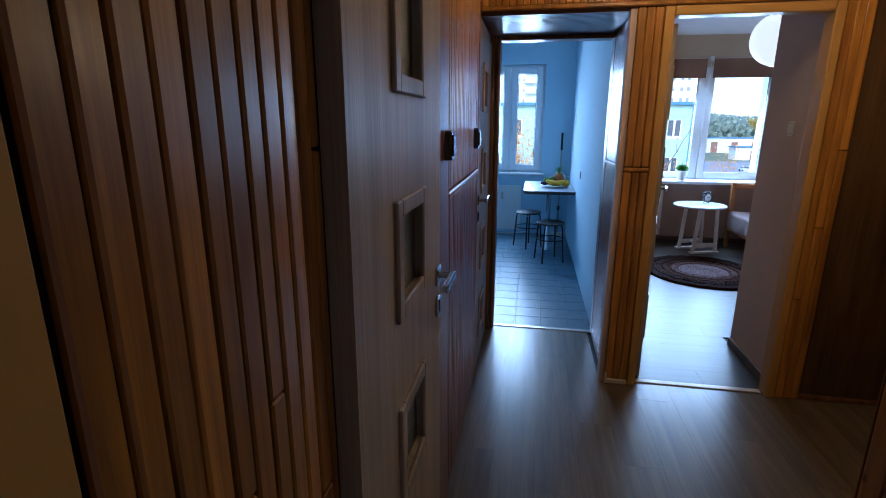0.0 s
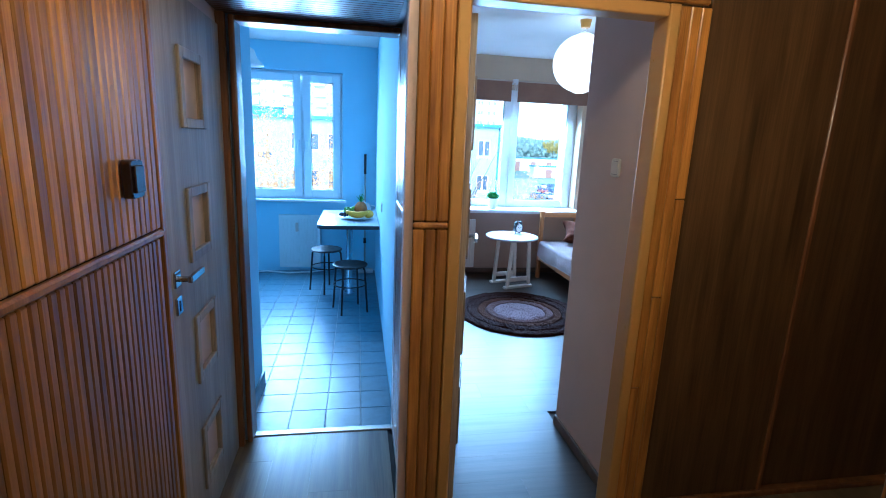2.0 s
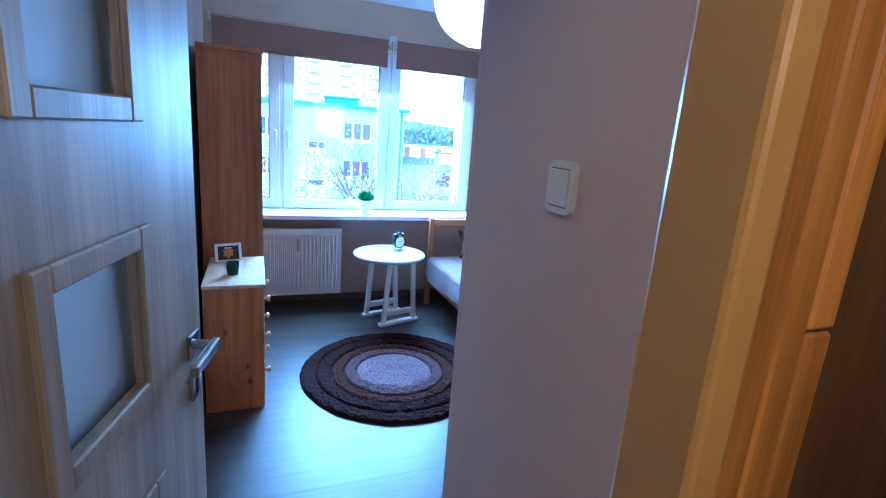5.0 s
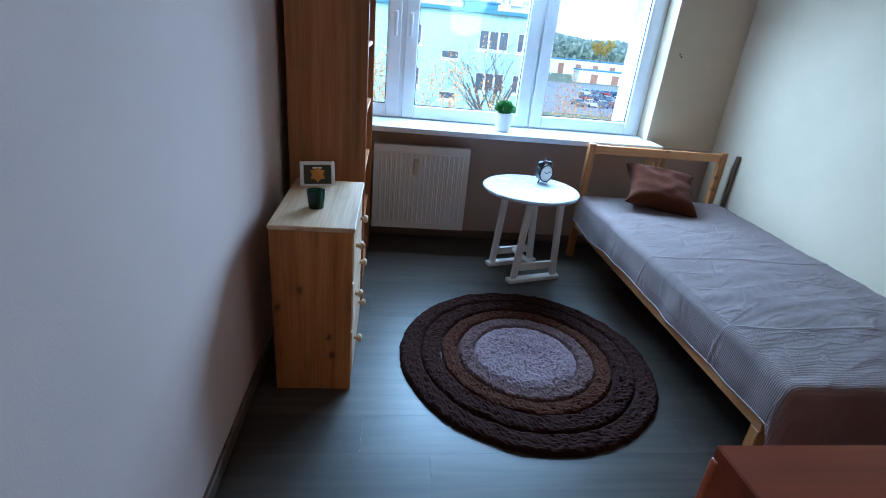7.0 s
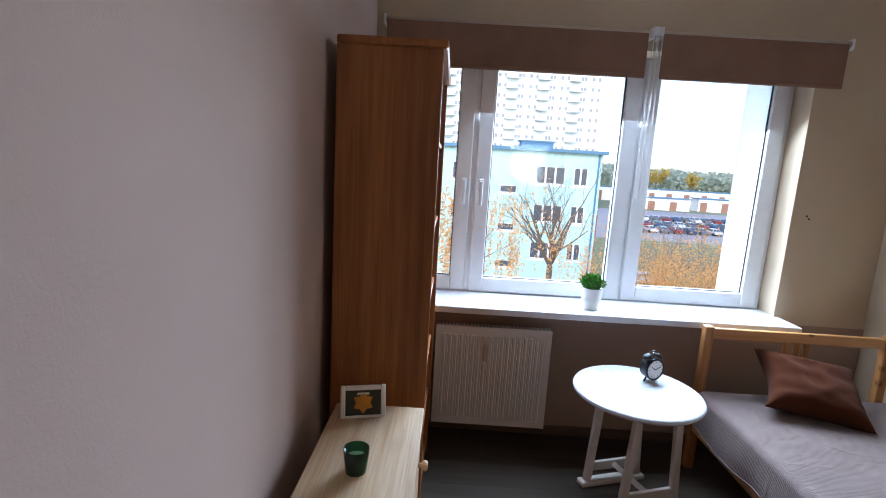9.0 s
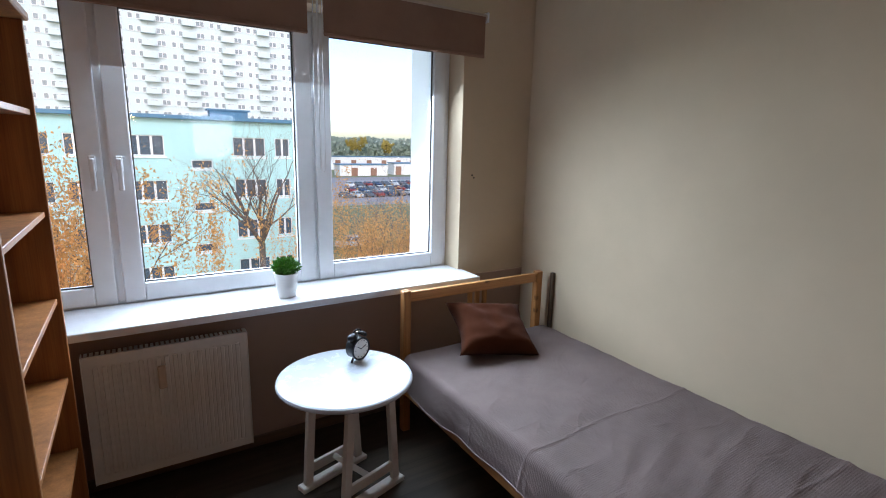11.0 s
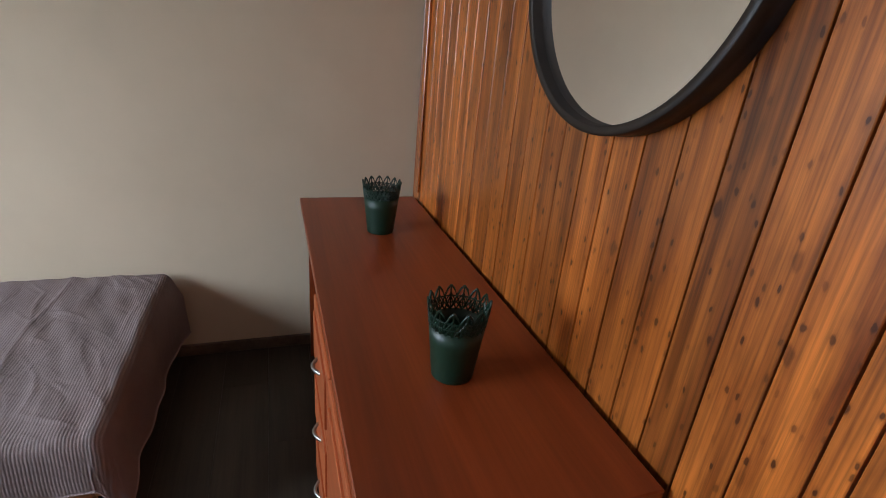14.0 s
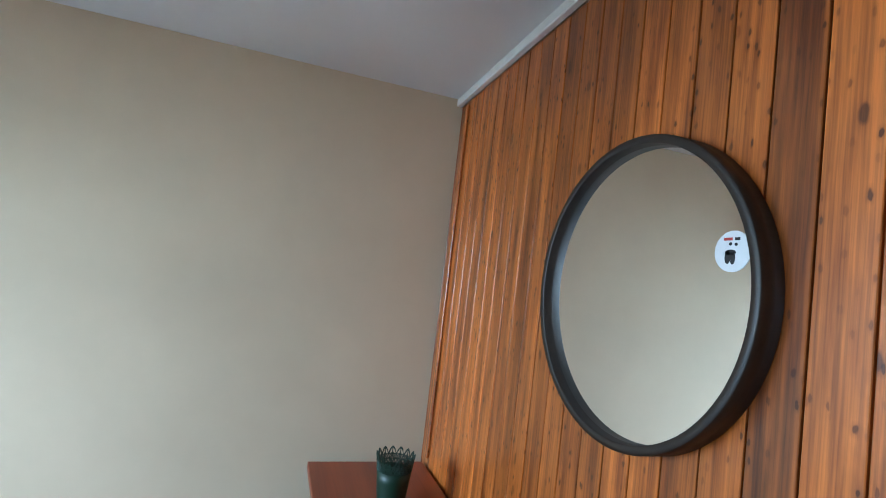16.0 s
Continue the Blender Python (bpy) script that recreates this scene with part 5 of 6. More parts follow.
def stool(place, turn):
    s = base("stool", "black round metal stool with thin legs", "stool", place, turn, "kitchen stools")
    part("seat", lathe([(0, 0.43), (0.15, 0.43), (0.158, 0.436), (0.158, 0.446), (0.150, 0.450), (0, 0.450)], 32), M["black_metal"], s, "round black seat")
    for k in range(4):
        a = math.pi / 4 + k * math.pi / 2
        c, d = math.cos(a), math.sin(a)
        part("leg", tube([(0.125 * c, 0.125 * d, 0.432), (0.145 * c, 0.145 * d, 0.40), (0.175 * c, 0.175 * d, 0.0)], 0.0095, 8), M["black_metal"], s)
    part("ring", tube([(0.152 * math.cos(2 * math.pi * k / 24), 0.152 * math.sin(2 * math.pi * k / 24), 0.26) for k in range(25)], 0.006, 6), M["black_metal"], s)


stool((0.13, 5.18, 0), 20)
stool((-0.12, 5.82, 0), 40)
radiator("kitchen_radiator", -0.70, -0.24, 6.54, 6.60, 0.06, 0.68, "white panel radiator under the kitchen window")


def fruit_bowl():
    p = base("fruit_plate", "white plate with bananas, grapes, a lemon and a pineapple", "fruit plate", (0.19, 5.84, 0.760))
    p.scale = (1.25, 1.25, 1.25)
    part("plate", lathe([(0, 0), (0.07, 0), (0.075, 0.004), (0.14, 0.018), (0.139, 0.022), (0.07, 0.008), (0, 0.007)], 36), M["white_enamel"], p, "", True)
    for k in range(4):
        pts = [(-0.09 + 0.18 * q / 8, -0.06 - 0.02 * k * 0.6 + 0.03 * (q / 4 - 1) ** 2, 0.035 + 0.014 * k * 0.5 + 0.02 * (q / 4 - 1) ** 2) for q in range(9)]
        part("banana", tube(pts, 0.017, 8, None, [0.005, 0.012, 0.017, 0.019, 0.019, 0.019, 0.017, 0.012, 0.005]), M["banana"], p, "ripe yellow banana", True)
    part("lemon", ball(0.034, (0.095, -0.02, 0.045), (1.2, 1, 1), 18), M["banana"], p, "yellow lemon", True)
    bm = bmesh.new()
    rnd = random.Random(3)
    for k in range(34):
        ball(0.012, (-0.065 + rnd.uniform(-0.04, 0.04), 0.02 + rnd.uniform(-0.04, 0.04), 0.03 + rnd.uniform(0, 0.06)), (1, 1, 1.1), 8, bm)
    part("green_grapes", bm, M["grape"], p, "bunch of green grapes", True)
    bm = bmesh.new()
    for k in range(18):
        ball(0.011, (-0.105 + rnd.uniform(-0.03, 0.03), -0.03 + rnd.uniform(-0.03, 0.03), 0.03 + rnd.uniform(0, 0.02)), (1, 1, 1), 8, bm)
    part("dark_grapes", bm, M["dark_grape"], p, "dark blue grapes", True)
    bm = ball(0.05, (0.03, 0.03, 0.075), (1, 1, 1.3), 20)
    for v in bm.verts:
        v.co += v.normal * 0.004 * (1 if (int(v.co.z * 120) + int(math.atan2(v.co.y - 0.03, v.co.x - 0.03) * 6)) % 2 else 0)
    part("pineapple", bm, M["pineapple"], p, "small brown-orange pineapple")
    bm = bmesh.new()
    for k in range(26):
        a, el = rnd.uniform(0, 6.28), rnd.uniform(0.5, 1.4)
        d = Vector((math.cos(a) * math.cos(el), math.sin(a) * math.cos(el), math.sin(el)))
        o = Vector((0.03, 0.03, 0.135))
        w = d.cross(Vector((0, 0, 1))).normalized() * 0.008
        tip = o + d * rnd.uniform(0.05, 0.085)
        bm.faces.new((bm.verts.new(o - w), bm.verts.new(o + w), bm.verts.new(tip)))
    part("pineapple_leaves", bm, M["plant"], p, "spiky green leaves")


fruit_bowl()


def teapot():
    t = base("glass_jug", "round blue-green glass jug with a lid", "jug", (0.26, 6.20, 0.760))
    part("body", lathe([(0, 0), (0.06, 0), (0.082, 0.03), (0.085, 0.07), (0.06, 0.115), (0.05, 0.12), (0.045, 0.115), (0.078, 0.07), (0.075, 0.03), (0, 0.006)], 32), M["frosted"], t, "", True)
    part("lid", lathe([(0, 0.15), (0.01, 0.148), (0.012, 0.13), (0.05, 0.122), (0.05, 0.118), (0, 0.118)], 24), M["frosted"], t, "", True)
    part("grip", tube([(0.075, 0, 0.10), (0.12, 0, 0.09), (0.125, 0, 0.05), (0.083, 0, 0.035)], 0.007, 8), M["frosted"], t, "", True)


teapot()


def mop():
    m = base("mop", "mop with a dark telescopic stick leaning in the kitchen corner", "mop", (0.28, 6.53, 0))
    part("stick", tube([(0, -0.03, 0.05), (0, 0.07, 1.38)], 0.011, 10), M["steel"], m, "dark grey stick", True)
    part("grip", tube([(0, 0.055, 1.17), (0, 0.0715, 1.40)], 0.015, 10), M["black_metal"], m, "", True)
    part("joint", tube([(0, -0.005, 0.36), (0, -0.002, 0.42)], 0.017, 10), M["black_metal"], m)
    part("head", box(-0.10, 0.10, -0.07, 0.01, 0.0, 0.05, 0.015, None, 2), M["mattress"], m, "grey cloth mop head")


mop()


def kitchen_lamp():
    l = base("kitchen_pendant", "white glass bell pendant lamp on a wooden rod", "ceiling lamp", (-0.66, 5.0, 0))
    part("shade", lathe([(0.02, 2.24), (0.05, 2.22), (0.07, 2.16), (0.12, 2.11), (0.118, 2.105), (0.066, 2.15), (0.045, 2.21), (0.02, 2.23)], 32, True), M["white_enamel"], l, "", True)
    part("rod", tube([(0, 0, 2.23), (0, 0, CEIL - 0.03)], 0.012, 10), M["board"], l, "turned wooden rod")
    part("ceiling_cup", lathe([(0, CEIL - 0.05), (0.04, CEIL - 0.045), (0.05, CEIL), (0, CEIL)], 20), M["board"], l)


kitchen_lamp()
light_switch("wall_socket", (0.405, 5.0, 1.0), -90, M["ivory_plastic"], "small ivory wall socket", 0.08, 0.08)
cab = base("floor_cable", "white cable lying along the kitchen wall", "cable", (0, 0, 0))
part("wire", tube([(-1.3, 6.58, 0.02), (-1.0, 6.50, 0.012), (-0.85, 6.56, 0.012), (-0.6, 6.47, 0.012), (-0.35, 6.50, 0.012), (-0.1, 6.58, 0.03)], 0.009, 6), M["cord"], cab, "", True)


# ---- outdoors, seen from the fourth floor ----
GROUND = -10.7
tagged(make("ground", box(-900, 900, 7.2, 1800, GROUND - 1, GROUND), M["grass"]), "autumn grass between the blocks of flats", "", "", "structure")
tagged(make("road", box(20, 200, 98, 178, GROUND, GROUND + 0.04), M["asphalt"]), "grey asphalt car park", "", "", "structure")


def far_window(w, h, leaves, glass="far_glass"):
    """One mesh each for the frame and the pane of a window of that size."""
    f = bmesh.new()
    e = 0.10
    box(-w / 2, w / 2, -0.06, 0.05, -h / 2, -h / 2 + e, 0, f)
    box(-w / 2, w / 2, -0.06, 0.05, h / 2 - e, h / 2, 0, f)
    for k in range(leaves + 1):
        x = -w / 2 + e / 2 + k * (w - e) / leaves
        box(x - e / 2 * (1 if k in (0, leaves) else 1.3), x + e / 2 * (1 if k in (0, leaves) else 1.3), -0.06, 0.05, -h / 2 + e, h / 2 - e, 0, f)
    box(-w / 2 - 0.06, w / 2 + 0.06, -0.18, 0.0, -h / 2 - 0.10, -h / 2, 0, f)
    p = box(-w / 2 + 0.02, w / 2 - 0.02, 0.0, 0.03, -h / 2 + 0.02, h / 2 - 0.02)
    mf, mp = bpy.data.meshes.new("far_frame"), bpy.data.meshes.new("far_pane")
    f.to_mesh(mf)
    p.to_mesh(mp)
    f.free()
    p.free()
    mf.materials.append(M["white_plastic"])
    mp.materials.append(M[glass])
    return mf, mp


def put_window(meshes, parent, place):
    w = new("window", meshes[0])
    w.parent, w.location = parent, place
    p = new("pane", meshes[1])
    p.parent = w
    return w


def aqua_block():
    b = base("apartment_building", "pale aqua four-storey block of flats with white windows", "building", (11.25, 38.7, 0), 0)
    L, D, top = 46.0, 11.0, 2.78
    trip, dbl, stair = far_window(2.1, 1.3, 3), far_window(1.05, 1.3, 2), far_window(1.3, 0.62, 1)
    floors = [1.18 - 2.68 * k for k in range(5)]
    cols = []
    for r in range(4):
        o = -r * 11.4
        cols += [(o - 3.48, trip, 0), (o - 1.37, dbl, 0), (o - 6.35, stair, -1.11), (o - 9.36, trip, 0)]
    holes = []
    for u, ms, dz in cols:
        w = 2.0 if ms is trip else 0.97 if ms is dbl else 1.22
        h = 1.2 if ms is not stair else 0.56
        for z in floors:
            holes.append((u - w / 2, u + w / 2, z + dz - h / 2, z + dz + h / 2))
    holes = [h for h in holes if h[2] > GROUND + 0.3 and h[0] > -L]
    bm = bmesh.new()
    box(-L, 0, 0.35, D, GROUND, top, 0, bm)
    merge(bm, panel_with_holes(-L, 0, GROUND, top, holes, 0.0, 0.35, "x"))
    part("wall", bm, M["facade_aqua"], b, "pale aqua rendered wall")
    bm = box(-L - 0.3, 0.3, -0.35, D + 0.3, top, top + 0.22)
    roof = part("roof", bm, M["roof_blue"], b, "flat roof with a blue sheet-metal edge")
    for x in (-4.2, -18.0, -30.0):
        c = bmesh.new()
        box(x - 1.2, x + 1.2, 2.5, 3.6, top + 0.22, top + 0.75, 0, c)
        box(x - 1.35, x + 1.35, 2.4, 3.7, top + 0.75, top + 0.85, 0, c)
        part("chimney", c, M["roof_blue"], roof, "low ventilation stack")
    part("gable_strip", box(0.002, 0.12, 0.1, D - 0.1, GROUND, -1.4), M["facade_brick"], b, "terracotta gable cladding")
    part("downpipe", tube([(-0.25, -0.09, GROUND), (-0.25, -0.09, top)], 0.07, 8), M["roof_blue"], b)
    for u, ms, dz in cols:
        for z in floors:
            if z + dz > GROUND + 1.2 and u > -L + 1:
                put_window(ms, b, (u, 0.12, z + dz))


aqua_block()


def tower():
    b = base("tower_block", "tall off-white tower block with columns of balconies", "building", (42.5, 150, 0), 0)
    W, D, top, fh = 78.0, 14.0, 52.0, 2.8
    part("wall", box(-W, 0, 0, D, GROUND, top), M["facade_white"], b, "off-white panel wall")
    part("roof", box(-W - 0.3, 0.3, -0.3, D + 0.3, top, top + 1.2), M["facade_white"], b)
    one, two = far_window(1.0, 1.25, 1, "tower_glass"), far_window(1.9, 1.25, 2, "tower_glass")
    bal = box(-1.5, 1.5, -1.3, 0, -0.15, 0.0)
    box(-1.5, 1.5, -1.3, -1.2, 0.0, 1.05, 0, bal)
    box(-1.5, -1.4, -1.2, 0, 0.0, 1.05, 0, bal)
    box(1.4, 1.5, -1.2, 0, 0.0, 1.05, 0, bal)
    mb = bpy.data.meshes.new("balcony")
    bal.to_mesh(mb)
    bal.free()
    mb.materials.append(M["facade_white"])
    kinds = []
    for r in range(9):
        u = -0.2 - r * 8.85
        kinds += [(u - 8.7, two, True), (u - 1.6, one, False), (u - 3.3, one, False), (u - 6.0, two, False)]
    for u, ms, has in kinds:
        if u < -W + 2:
            continue
        for k in range(3, 22):
            z = GROUND + 1.6 + k * fh
            if z > top - 1:
                continue
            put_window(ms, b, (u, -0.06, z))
            if has:
                o = new("balcony", mb)
                o.parent, o.location = b, (u, -0.01, z - 0.75)


tower()


def branches(bm, o, d, length, r, depth, rng, tips, droop=0.0, spread=0.6):
    pts, radii = [o], [r]
    p = o.copy()
    n = 4
    for k in range(n):
        d = (d + Vector((rng.uniform(-1, 1), rng.uniform(-1, 1), rng.uniform(-0.6, 1) - droop)) * 0.16).normalized()
        p = p + d * length / n
        pts.append(p.copy())
        radii.append(r * (1 - 0.55 * (k + 1) / n))
    tube(pts, r, 5 if depth > 2 else 3, bm, radii)
    tips.append(p)
    if depth <= 0:
        return
    for k in range(3 if depth > 1 else 4):
        q = rng.randint(1, n)
        nd = (d + Vector((rng.uniform(-1, 1), rng.uniform(-1, 1), rng.uniform(-0.3, 0.9) - droop)) * spread).normalized()
        branches(bm, pts[q], nd, length * rng.uniform(0.55, 0.8), radii[q] * 0.62, depth - 1, rng, tips, droop, spread)


def tree(name, place, height, seed, label, leaf=None, hang=False, count=0, size=0.12, depth=4, spread=0.75, bark="bark", fork_at=0.22):
    rng = random.Random(seed)
    t = base(name, label, "tree", place)
    tips = []
    bm = bmesh.new()
    fork = Vector((0.1, 0.05, height * fork_at))
    tube([(0, 0, -0.3), (0.03, 0, height * 0.1), fork], height * 0.014, 7, bm, [height * 0.017, height * 0.013, height * 0.011])
    for k in range(5):
        a = k * 1.26 + rng.uniform(-0.3, 0.3)
        branches(bm, fork, Vector((math.cos(a) * 0.55, math.sin(a) * 0.55, 1)).normalized(), height * (1 - fork_at) * 0.44, height * 0.007, depth - 1, rng, tips, 0.0, spread)
    part("trunk", bm, M[bark], t, "grey bark and bare limbs")
    if leaf:
        vs, fs = [], []
        strands = [(rng.choice(tips) + Vector((rng.gauss(0, 0.35), rng.gauss(0, 0.35), 0.1)), rng.uniform(0.12, 0.42) * height, rng.uniform(-0.25, 0.25)) for k in range(420)]
        for k in range(count):
            o = rng.choice(tips) + Vector((rng.gauss(0, 0.3), rng.gauss(0, 0.3), rng.gauss(0, 0.3)))
            if hang and k % 5:
                top, drop, sway = strands[rng.randrange(420)]
                q = rng.random()
                o = top + Vector((sway * q * q + rng.gauss(0, 0.05), rng.gauss(0, 0.05), -q * drop))
            s = size * rng.uniform(0.5, 1.2)
            a = Vector((rng.uniform(-1, 1), rng.uniform(-1, 1), rng.uniform(-1.6, 0.4))).normalized() * s
            c = a.cross(Vector((rng.uniform(-1, 1), rng.uniform(-1, 1), rng.uniform(-1, 1)))).normalized() * s * 0.45
            n = len(vs)
            vs += [o - a, o + c, o + a, o - c]
            fs.append((n, n + 1, n + 2, n + 3))
        me = bpy.data.meshes.new("crown")
        me.from_pydata([tuple(v) for v in vs], [], fs)
        me.materials.append(M[leaf])
        c = new("crown", me)
        c.parent = t
    return t


tree("bare_tree", (6.5, 30.5, GROUND), 14.6, 4, "leafless tree with a wide crown of fine grey twigs", depth=6, spread=1.05, fork_at=0.48)
tree("willow", (-0.9, 22.0, GROUND), 13.4, 8, "tall willow with hanging orange autumn leaves", "leaf_orange", True, 44000, 0.058)
tree("shrub_tree", (10.4, 26.5, GROUND), 11.4, 21, "low tree with rusty orange autumn leaves", "leaf_orange", True, 22000, 0.055)
tree("shrub_tree", (13.4, 30.0, GROUND), 9.8, 22, "low tree with rusty orange autumn leaves", "leaf_orange", True, 14000, 0.055)
tree("bare_tree", (17.0, 36.0, GROUND), 11.5, 23, "slim leafless tree with grey twigs", depth=5, spread=0.5, bark="twig")
tree("bare_tree", (18.9, 38.0, GROUND), 12.0, 25, "slim leafless tree with grey twigs", depth=5, spread=0.5, bark="twig")
tree("bare_tree", (15.0, 36.5, GROUND), 10.0, 26, "slim leafless tree with grey twigs", depth=5, spread=0.6, bark="twig")
tree("yellow_tree", (133, 330, GROUND), 17, 31, "round yellow autumn tree far off", "leaf_yellow", False, 2600, 0.7, 4)
tree("yellow_tree", (158, 335, GROUND), 15, 32, "round yellow autumn tree far off", "leaf_yellow", False, 2200, 0.7, 4)


def far_wood():
    rng = random.Random(9)
    vs, fs = [], []
    for k in range(26000):
        x = rng.uniform(-60, 620)
        y = 380 + rng.uniform(0, 80)
        hill = 14 + 7 * noise.noise(Vector((x * 0.02, 1, 0))) + 3 * noise.noise(Vector((x * 0.11, 4, 0)))
        z = GROUND + rng.uniform(0, 1) ** 0.7 * hill + (y - 380) * 0.05
        o = Vector((x, y, z))
        s = rng.uniform(0.9, 2.2)
        a = Vector((rng.uniform(-1, 1), rng.uniform(-1, 1), rng.uniform(-1, 1))).normalized() * s
        c = a.cross(Vector((rng.uniform(-1, 1), rng.uniform(-1, 1), rng.uniform(-1, 1)))).normalized() * s
        n = len(vs)
        vs += [tuple(o - a), tuple(o + c), tuple(o + a), tuple(o - c)]
        fs.append((n, n + 1, n + 2, n + 3))
    me = bpy.data.meshes.new("far_wood")
    me.from_pydata(vs, [], fs)
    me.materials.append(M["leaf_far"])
    tagged(new("far_wood", me), "distant grey-green belt of trees, haze put into its pale colour", "wood", "", "stuff")


far_wood()


def car(place, turn, material, label):
    c = base("car", label, "car", place, turn, "parked cars")
    bm = bmesh.new()
    side = [(-2.1, 0.35), (-2.15, 0.75), (-1.75, 0.92), (-1.15, 0.95), (-0.6, 1.42), (0.75, 1.45), (1.5, 0.98), (2.05, 0.9), (2.12, 0.4)]
    a = [bm.verts.new((x, -0.82 + (0.14 if z > 1.2 else 0), z)) for x, z in side]
    b2 = [bm.verts.new((x, 0.82 - (0.14 if z > 1.2 else 0), z)) for x, z in side]
    n = len(side)
    for i in range(n):
        j = (i + 1) % n
        bm.faces.new((a[i], a[j], b2[j], b2[i]))
    bm.faces.new(a[::-1])
    bm.faces.new(b2)
    bmesh.ops.recalc_face_normals(bm, faces=bm.faces[:])
    part("body", bm, M[material], c)
    bm = bmesh.new()
    for s in (-1, 1):
        q = [bm.verts.new((x, s * (0.835 - (0.13 if z > 1.2 else 0)), z)) for x, z in ((-1.05, 0.98), (-0.6, 1.36), (0.72, 1.38), (1.35, 0.99))]
        bm.faces.new(q if s < 0 else q[::-1])
    part("side_glass", bm, M["far_glass"], c)
    bm = bmesh.new()
    q = [bm.verts.new(v) for v in ((-1.14, -0.72, 0.99), (-1.14, 0.72, 0.99), (-0.63, 0.62, 1.41), (-0.63, -0.62, 1.41))]
    bm.faces.new(q)
    q = [bm.verts.new(v) for v in ((0.80, -0.62, 1.44), (0.80, 0.62, 1.44), (1.50, 0.72, 1.0), (1.50, -0.72, 1.0))]
    bm.faces.new(q)
    part("windscreen", bm, M["far_glass"], c)
    for x in (-1.3, 1.3):
        for y in (-0.8, 0.8):
            w = lathe([(0, -0.1), (0.32, -0.1), (0.32, 0.1), (0, 0.1)], 14)
            w.transform(pose(x, y, 0.32, 90, 0, 0))
            part("wheel", w, M["tyre"], c)


rng = random.Random(2)
CAR = {"car_grey": "grey car parked in a row", "car_red": "red car parked in a row", "car_white": "white car parked in a row", "car_blue": "dark blue car parked in a row"}
for row, (y, n) in enumerate(((112, 9), (124, 12), (140, 14))):
    for i in range(n):
        key = ("car_grey", "car_red", "car_white", "car_blue", "car_grey")[(i * 2 + row) % 5]
        car((42 + row * 6 + i * 2.9, y + 0.2 * i, GROUND + 0.04), 90 + rng.uniform(-4, 4), key, CAR[key])
car((22.9, 59.0, GROUND), 15, "car_white", "white car under the orange trees")


def garages():
    for i, (x, y, w, h) in enumerate(((78, 186, 20, 4.2), (102, 190, 18, 4.6), (126, 190, 22, 4.2), (110, 232, 120, 6.0))):
        g = base("garage", "long white garage with red doors and a blue roof", "garage", (x, y, GROUND), 0, "garage rows")
        part("wall", box(-w / 2, w / 2, 0, 6, 0, h), M["outer_plaster"], g)
        part("roof", box(-w / 2 - 0.3, w / 2 + 0.3, -0.4, 6.3, h, h + 0.35), M["roof_blue"], g, "flat blue roof")
        for k in range(int(w / 4)):
            part("gate", box(-w / 2 + 0.7 + k * 4, -w / 2 + 3.3 + k * 4, -0.05, 0.02, 0, h * 0.75), M["facade_brick"] if (k + i) % 2 else M["outer_plaster"], g)


garages()
fence = base("green_fence", "low green mesh fence by the lawn", "fence", (42, 92, GROUND), -6)
for i in range(9):
    part("post", box(-12 + i * 3 - 0.04, -12 + i * 3 + 0.04, -0.04, 0.04, 0, 1.3), M["leaf_far"], fence)
for z in (0.3, 0.75, 1.2):
    part("rail", box(-12, 12, -0.02, 0.02, z - 0.04, z + 0.04), M["leaf_far"], fence)


# ---- boards, slats, planks and tiles, each a piece of its wall or floor ----
rnd = random.Random(11)
# pine panelling of the bedroom's south wall
pine_wall = structure("wall_pine_panelling", box(1.345, 3.394, 3.1285, 3.1335, 0.0, CEIL - 0.04), M["subfloor"], "knotty varnished pine plank panelling")
x = 1.345
WID = (0.045, 0.042)
k = 0
while x < 3.385:
    w = min(WID[k] if k < 2 else 0.0884, 3.392 - x)
    if w > 0.015:
        piece("plank", "pine", (w - 0.004, 0.0145, CEIL - 0.042), M["pine_wall"], pine_wall, (x + w / 2, 3.1408 + rnd.uniform(0, 0.0012), (CEIL - 0.04) / 2), 0.0015)
    x += w
    k += 1
piece("corner_batten", "pinec2", (0.03, 0.012, CEIL - 0.9), M["pine_wall"], pine_wall, (3.29, 3.1545, 0.84 + (CEIL - 0.9) / 2), 0.003)

# west wall of the hall: staggered boards, a wide knotty board, slats above and below a rail
west = structure("wall_west_panelling", box(-0.4118, -0.408, -1.4, 2.335, 0.0, CEIL), M["subfloor"], "orange wooden panelling of boards and slats")
y = -1.38
while y < 0.26:
    w = rnd.choice((0.038, 0.040, 0.042)) if y > -0.2 else 0.046
    w = min(w, 0.279 - y)
    cuts = sorted([0.0, CEIL, rnd.uniform(0.5, 1.2), rnd.uniform(1.35, 2.2)])
    for a, b2 in zip(cuts, cuts[1:]):
        if b2 - a > 0.1 and not (-0.29 < y < -0.152):
            piece("board", "wb", (0.012, w - 0.006, round(b2 - a, 2) - 0.004), M["slat"], west, (-0.402 + rnd.uniform(0, 0.0015), y + w / 2, (a + b2) / 2), 0.003)
    y += w
piece("board", "edge", (0.016, 0.026, CEIL), M["board_dark"], west, (-0.400, 1.030, CEIL / 2), 0.003)
piece("wide_board", "wide", (0.018, 0.298, CEIL), M["board"], west, (-0.399, 1.196, CEIL / 2), 0.004)
piece("board", "over2", (0.014, 0.735, CEIL - 2.06), M["board"], west, (-0.401, 0.648, (CEIL + 2.06) / 2), 0.003)
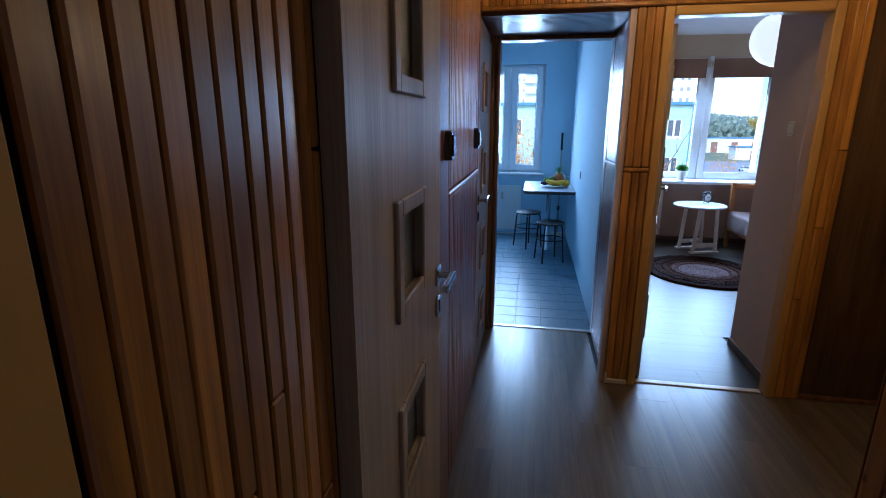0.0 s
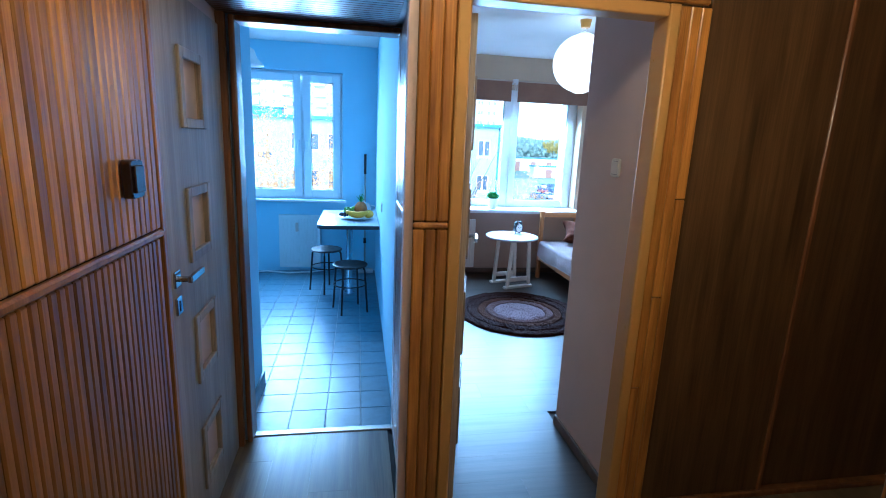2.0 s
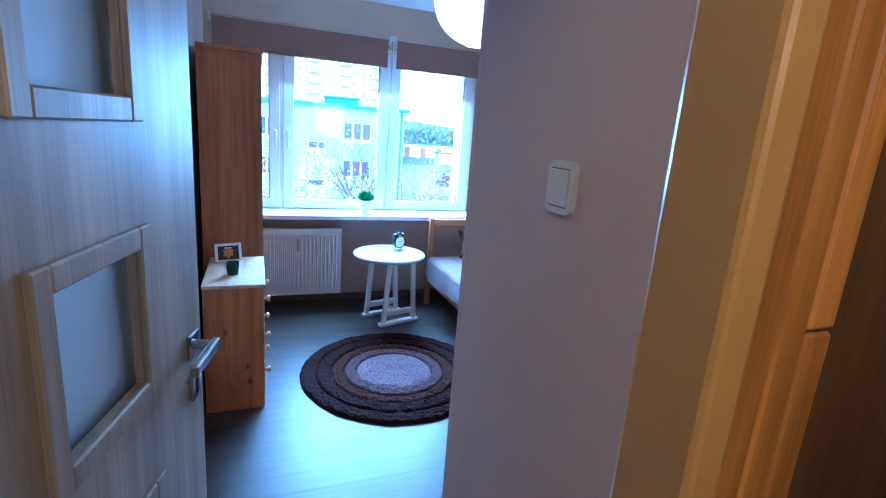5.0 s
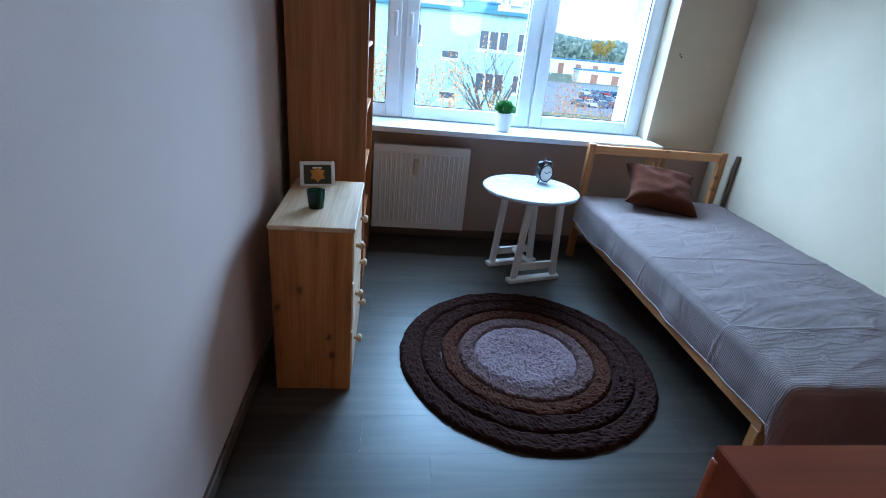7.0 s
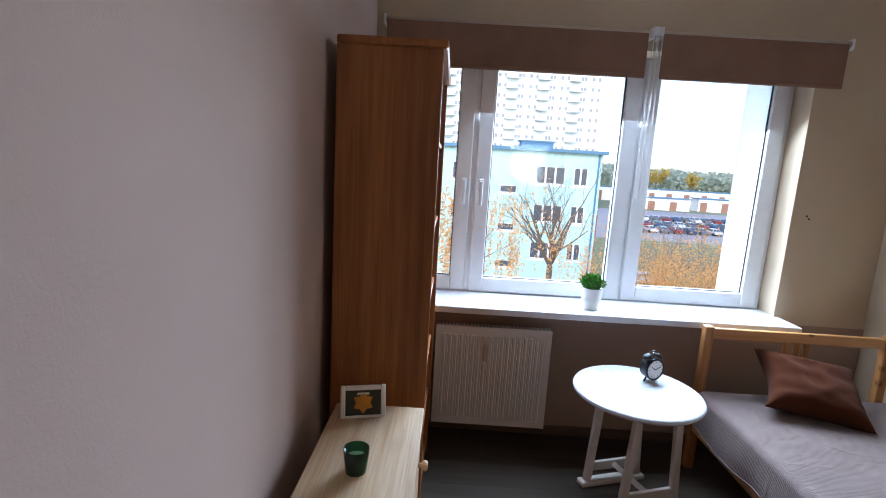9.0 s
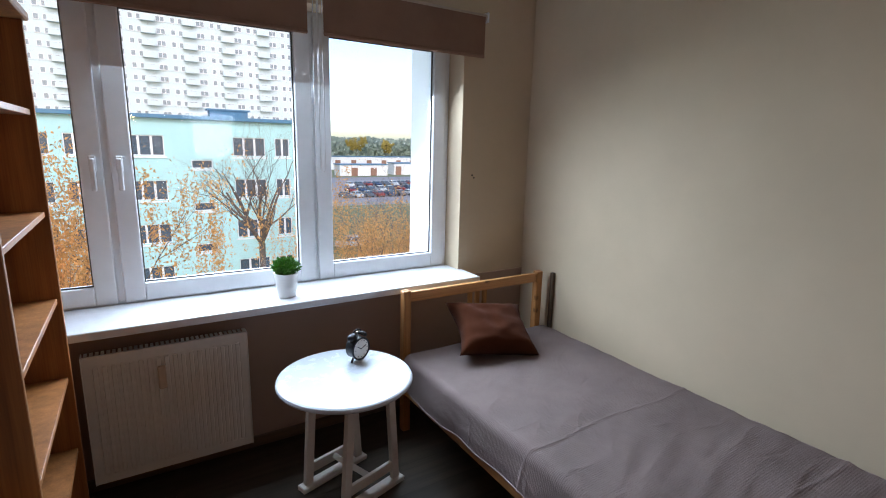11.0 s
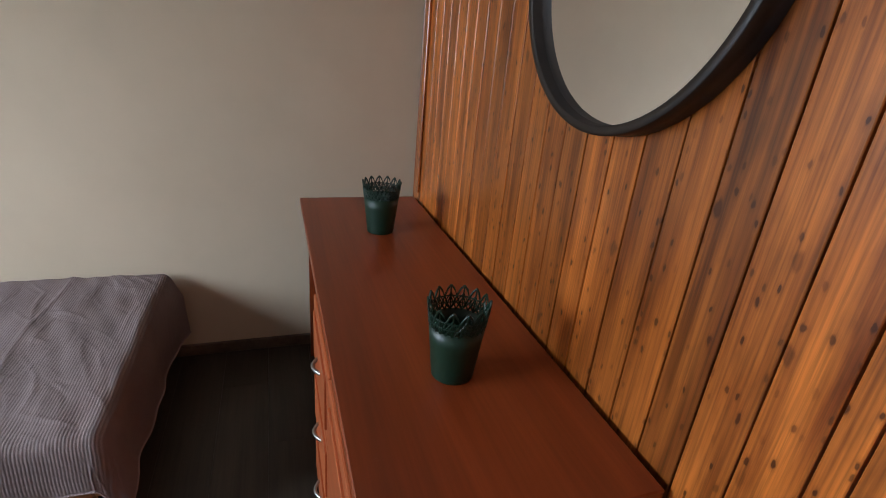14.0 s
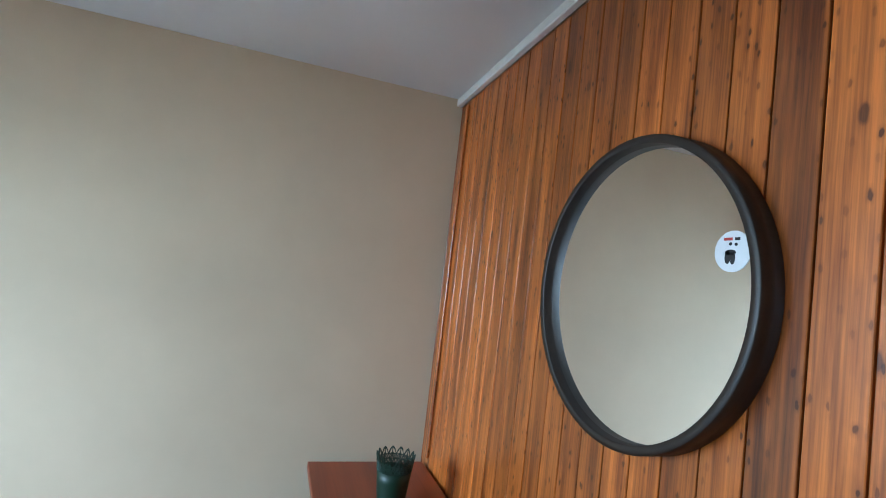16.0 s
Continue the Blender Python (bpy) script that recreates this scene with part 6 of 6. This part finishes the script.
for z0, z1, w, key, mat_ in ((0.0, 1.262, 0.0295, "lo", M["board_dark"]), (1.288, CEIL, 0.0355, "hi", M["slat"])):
    y = 1.348
    i = 0
    while y < 2.29:
        cuts = [z0, z1]
        if z0 > 1 and i % 4 == 1:
            cuts = [z0, round(rnd.uniform(1.5, 2.2), 1), z1]
        for a, b2 in zip(cuts, cuts[1:]):
            piece("slat", key, (0.012, w - 0.004, round(b2 - a, 3) - 0.003), mat_, west, (-0.402 + rnd.uniform(0, 0.002), y + w / 2, (a + b2) / 2), 0.004)
        y += w
        i += 1
piece("rail", "rail", (0.022, 0.955, 0.022), M["board"], west, (-0.397, 1.829, 1.275), 0.006)
piece("board", "end2", (0.016, 0.028, CEIL), M["board"], west, (-0.400, 2.326, CEIL / 2), 0.003)

# post between the two doorways and the strip beside the wardrobe
post = structure("trim_post", box(0.392, 0.520, 2.4535, 2.4598, 0.0, 2.10), M["subfloor"], "orange wooden boards on the post between two doorways")
for z0, z1 in ((0.0, 1.272), (1.298, 2.095)):
    for i in range(3):
        piece("board", "post", (0.041, 0.016, z1 - z0 - 0.002), M["slat"], post, (0.4125 + i * 0.0425, 2.4455, (z0 + z1) / 2), 0.005)
piece("rail", "postrail", (0.129, 0.022, 0.022), M["slat"], post, (0.4555, 2.4425, 1.285), 0.006)
piece("foot_block", "postfoot", (0.129, 0.022, 0.03), M["casing_pale"], post, (0.4555, 2.4430, 0.0155), 0.004)
strip = structure("trim_wardrobe_side", box(1.333, 1.456, 2.4538, 2.4596, 0.0, 2.10), M["subfloor"], "orange wooden boards between door and wardrobe")
for i in range(3):
    for z0, z1 in ((0.0, 0.6 + 0.4 * i), (0.6 + 0.4 * i, 2.095)):
        piece("board", "side", (0.040, 0.014, z1 - z0 - 0.003), M["slat"], strip, (1.353 + i * 0.0415, 2.4465, (z0 + z1) / 2), 0.004)
# header over the doors
i = 0
x = -0.40
while x < 1.43:
    piece("slat", "head", (0.0325, 0.012, CEIL - 2.125), M["slat"], header, (x + 0.018, 2.4455 + rnd.uniform(0, 0.001), (CEIL + 2.125) / 2), 0.004)
    x += 0.036
piece("rail", "headrail", (1.84, 0.02, 0.022), M["slat"], header, (0.52, 2.4415, 2.112), 0.005)
# side of the niche: slats above and below
niche = structure("trim_niche_slats", box(0.3985, 0.4036, 2.462, 3.125, 0.07, 2.09), M["subfloor"], "dark brown slats on the niche side")
y = 2.466
while y < 3.10:
    for z0, z1 in ((0.072, 1.268), (1.296, 2.088)):
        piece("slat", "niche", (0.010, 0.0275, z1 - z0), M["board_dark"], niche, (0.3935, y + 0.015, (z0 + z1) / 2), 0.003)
    y += 0.031
piece("rail", "nicherail", (0.018, 0.64, 0.022), M["board_dark"], niche, (0.3895, 2.79, 1.282), 0.005)
# soffit slats
y = 2.47
while y < 3.12:
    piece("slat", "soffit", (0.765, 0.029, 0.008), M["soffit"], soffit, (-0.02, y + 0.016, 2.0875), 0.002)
    y += 0.033
# east wall boards near the corner
east = structure("wall_east_boards", box(1.0665, 1.0745, 0.986, 1.27, 0.0, CEIL), M["subfloor"], "orange pine boards on the corner of the hall")
for y, w in ((0.99, 0.088), (1.08, 0.088), (1.17, 0.100)):
    piece("board", "east", (0.014, w - 0.004, CEIL), M["board"], east, (1.059, y + w / 2, CEIL / 2), 0.004)
entry = structure("wall_entry_boards", box(1.055, 2.898, 1.2705, 1.2745, 0.0, CEIL), M["subfloor"], "orange pine boards of the entrance bay")
for i in range(20):
    piece("board", "entry", (0.089, 0.010, CEIL), M["board"], entry, (1.10 + i * 0.092, 1.2800, CEIL / 2), 0.003)

# laminate planks: across the bedroom, along the hall
i = 0
y = 2.505
while y < 6.51:
    w = 0.193
    w = min(w, 6.512 - y)
    xs = [0.536]
    nxt = 0.536 + (0.45, 0.9, 1.28, 0.2, 0.7)[i % 5]
    while nxt < 3.39:
        xs.append(nxt)
        nxt += 1.285
    xs.append(3.394)
    for a, b2 in zip(xs, xs[1:]):
        if y < 3.12:
            if a >= 1.342:
                continue
            b2 = min(b2, 1.342)
        if w > 0.02 and b2 - a > 0.02:
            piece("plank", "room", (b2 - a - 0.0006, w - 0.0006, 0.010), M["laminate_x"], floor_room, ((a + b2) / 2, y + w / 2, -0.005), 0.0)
    y += w
    i += 1
i = 0
x = -0.408
while x < 3.12:
    w = 0.193
    y1 = 3.20 if x + w < 0.42 else 2.47
    ys = [-1.39]
    nxt = -1.39 + (0.5, 1.1, 0.25, 0.8)[i % 4]
    while nxt < y1:
        ys.append(nxt)
        nxt += 1.285
    ys.append(y1)
    for a, b2 in zip(ys, ys[1:]):
        if b2 - a > 0.02:
            piece("plank", "hall", (w - 0.0006, b2 - a - 0.0006, 0.010), M["laminate_y"], floor_hall, (x + w / 2, (a + b2) / 2, -0.005), 0.0)
    x += w
    i += 1
# kitchen tiles
for i in range(12):
    for j in range(18):
        x, y = -1.98 + 0.2 * i + 0.1, 3.227 + 0.2 * j + 0.1
        if y < 6.7 and x < 0.25 and not (y < 3.7 and x < -0.45):
            piece("tile", "tile", (0.196, 0.196, 0.008), M["tile"], floor_kitchen, (x, y, -0.004), 0.0012)
for j in range(18):
    y = 3.227 + 0.2 * j + 0.1
    if y < 6.6:
        piece("tile", "tile_cut", (0.180, 0.196, 0.008), M["tile"], floor_kitchen, (0.312, y, -0.004), 0.0012)
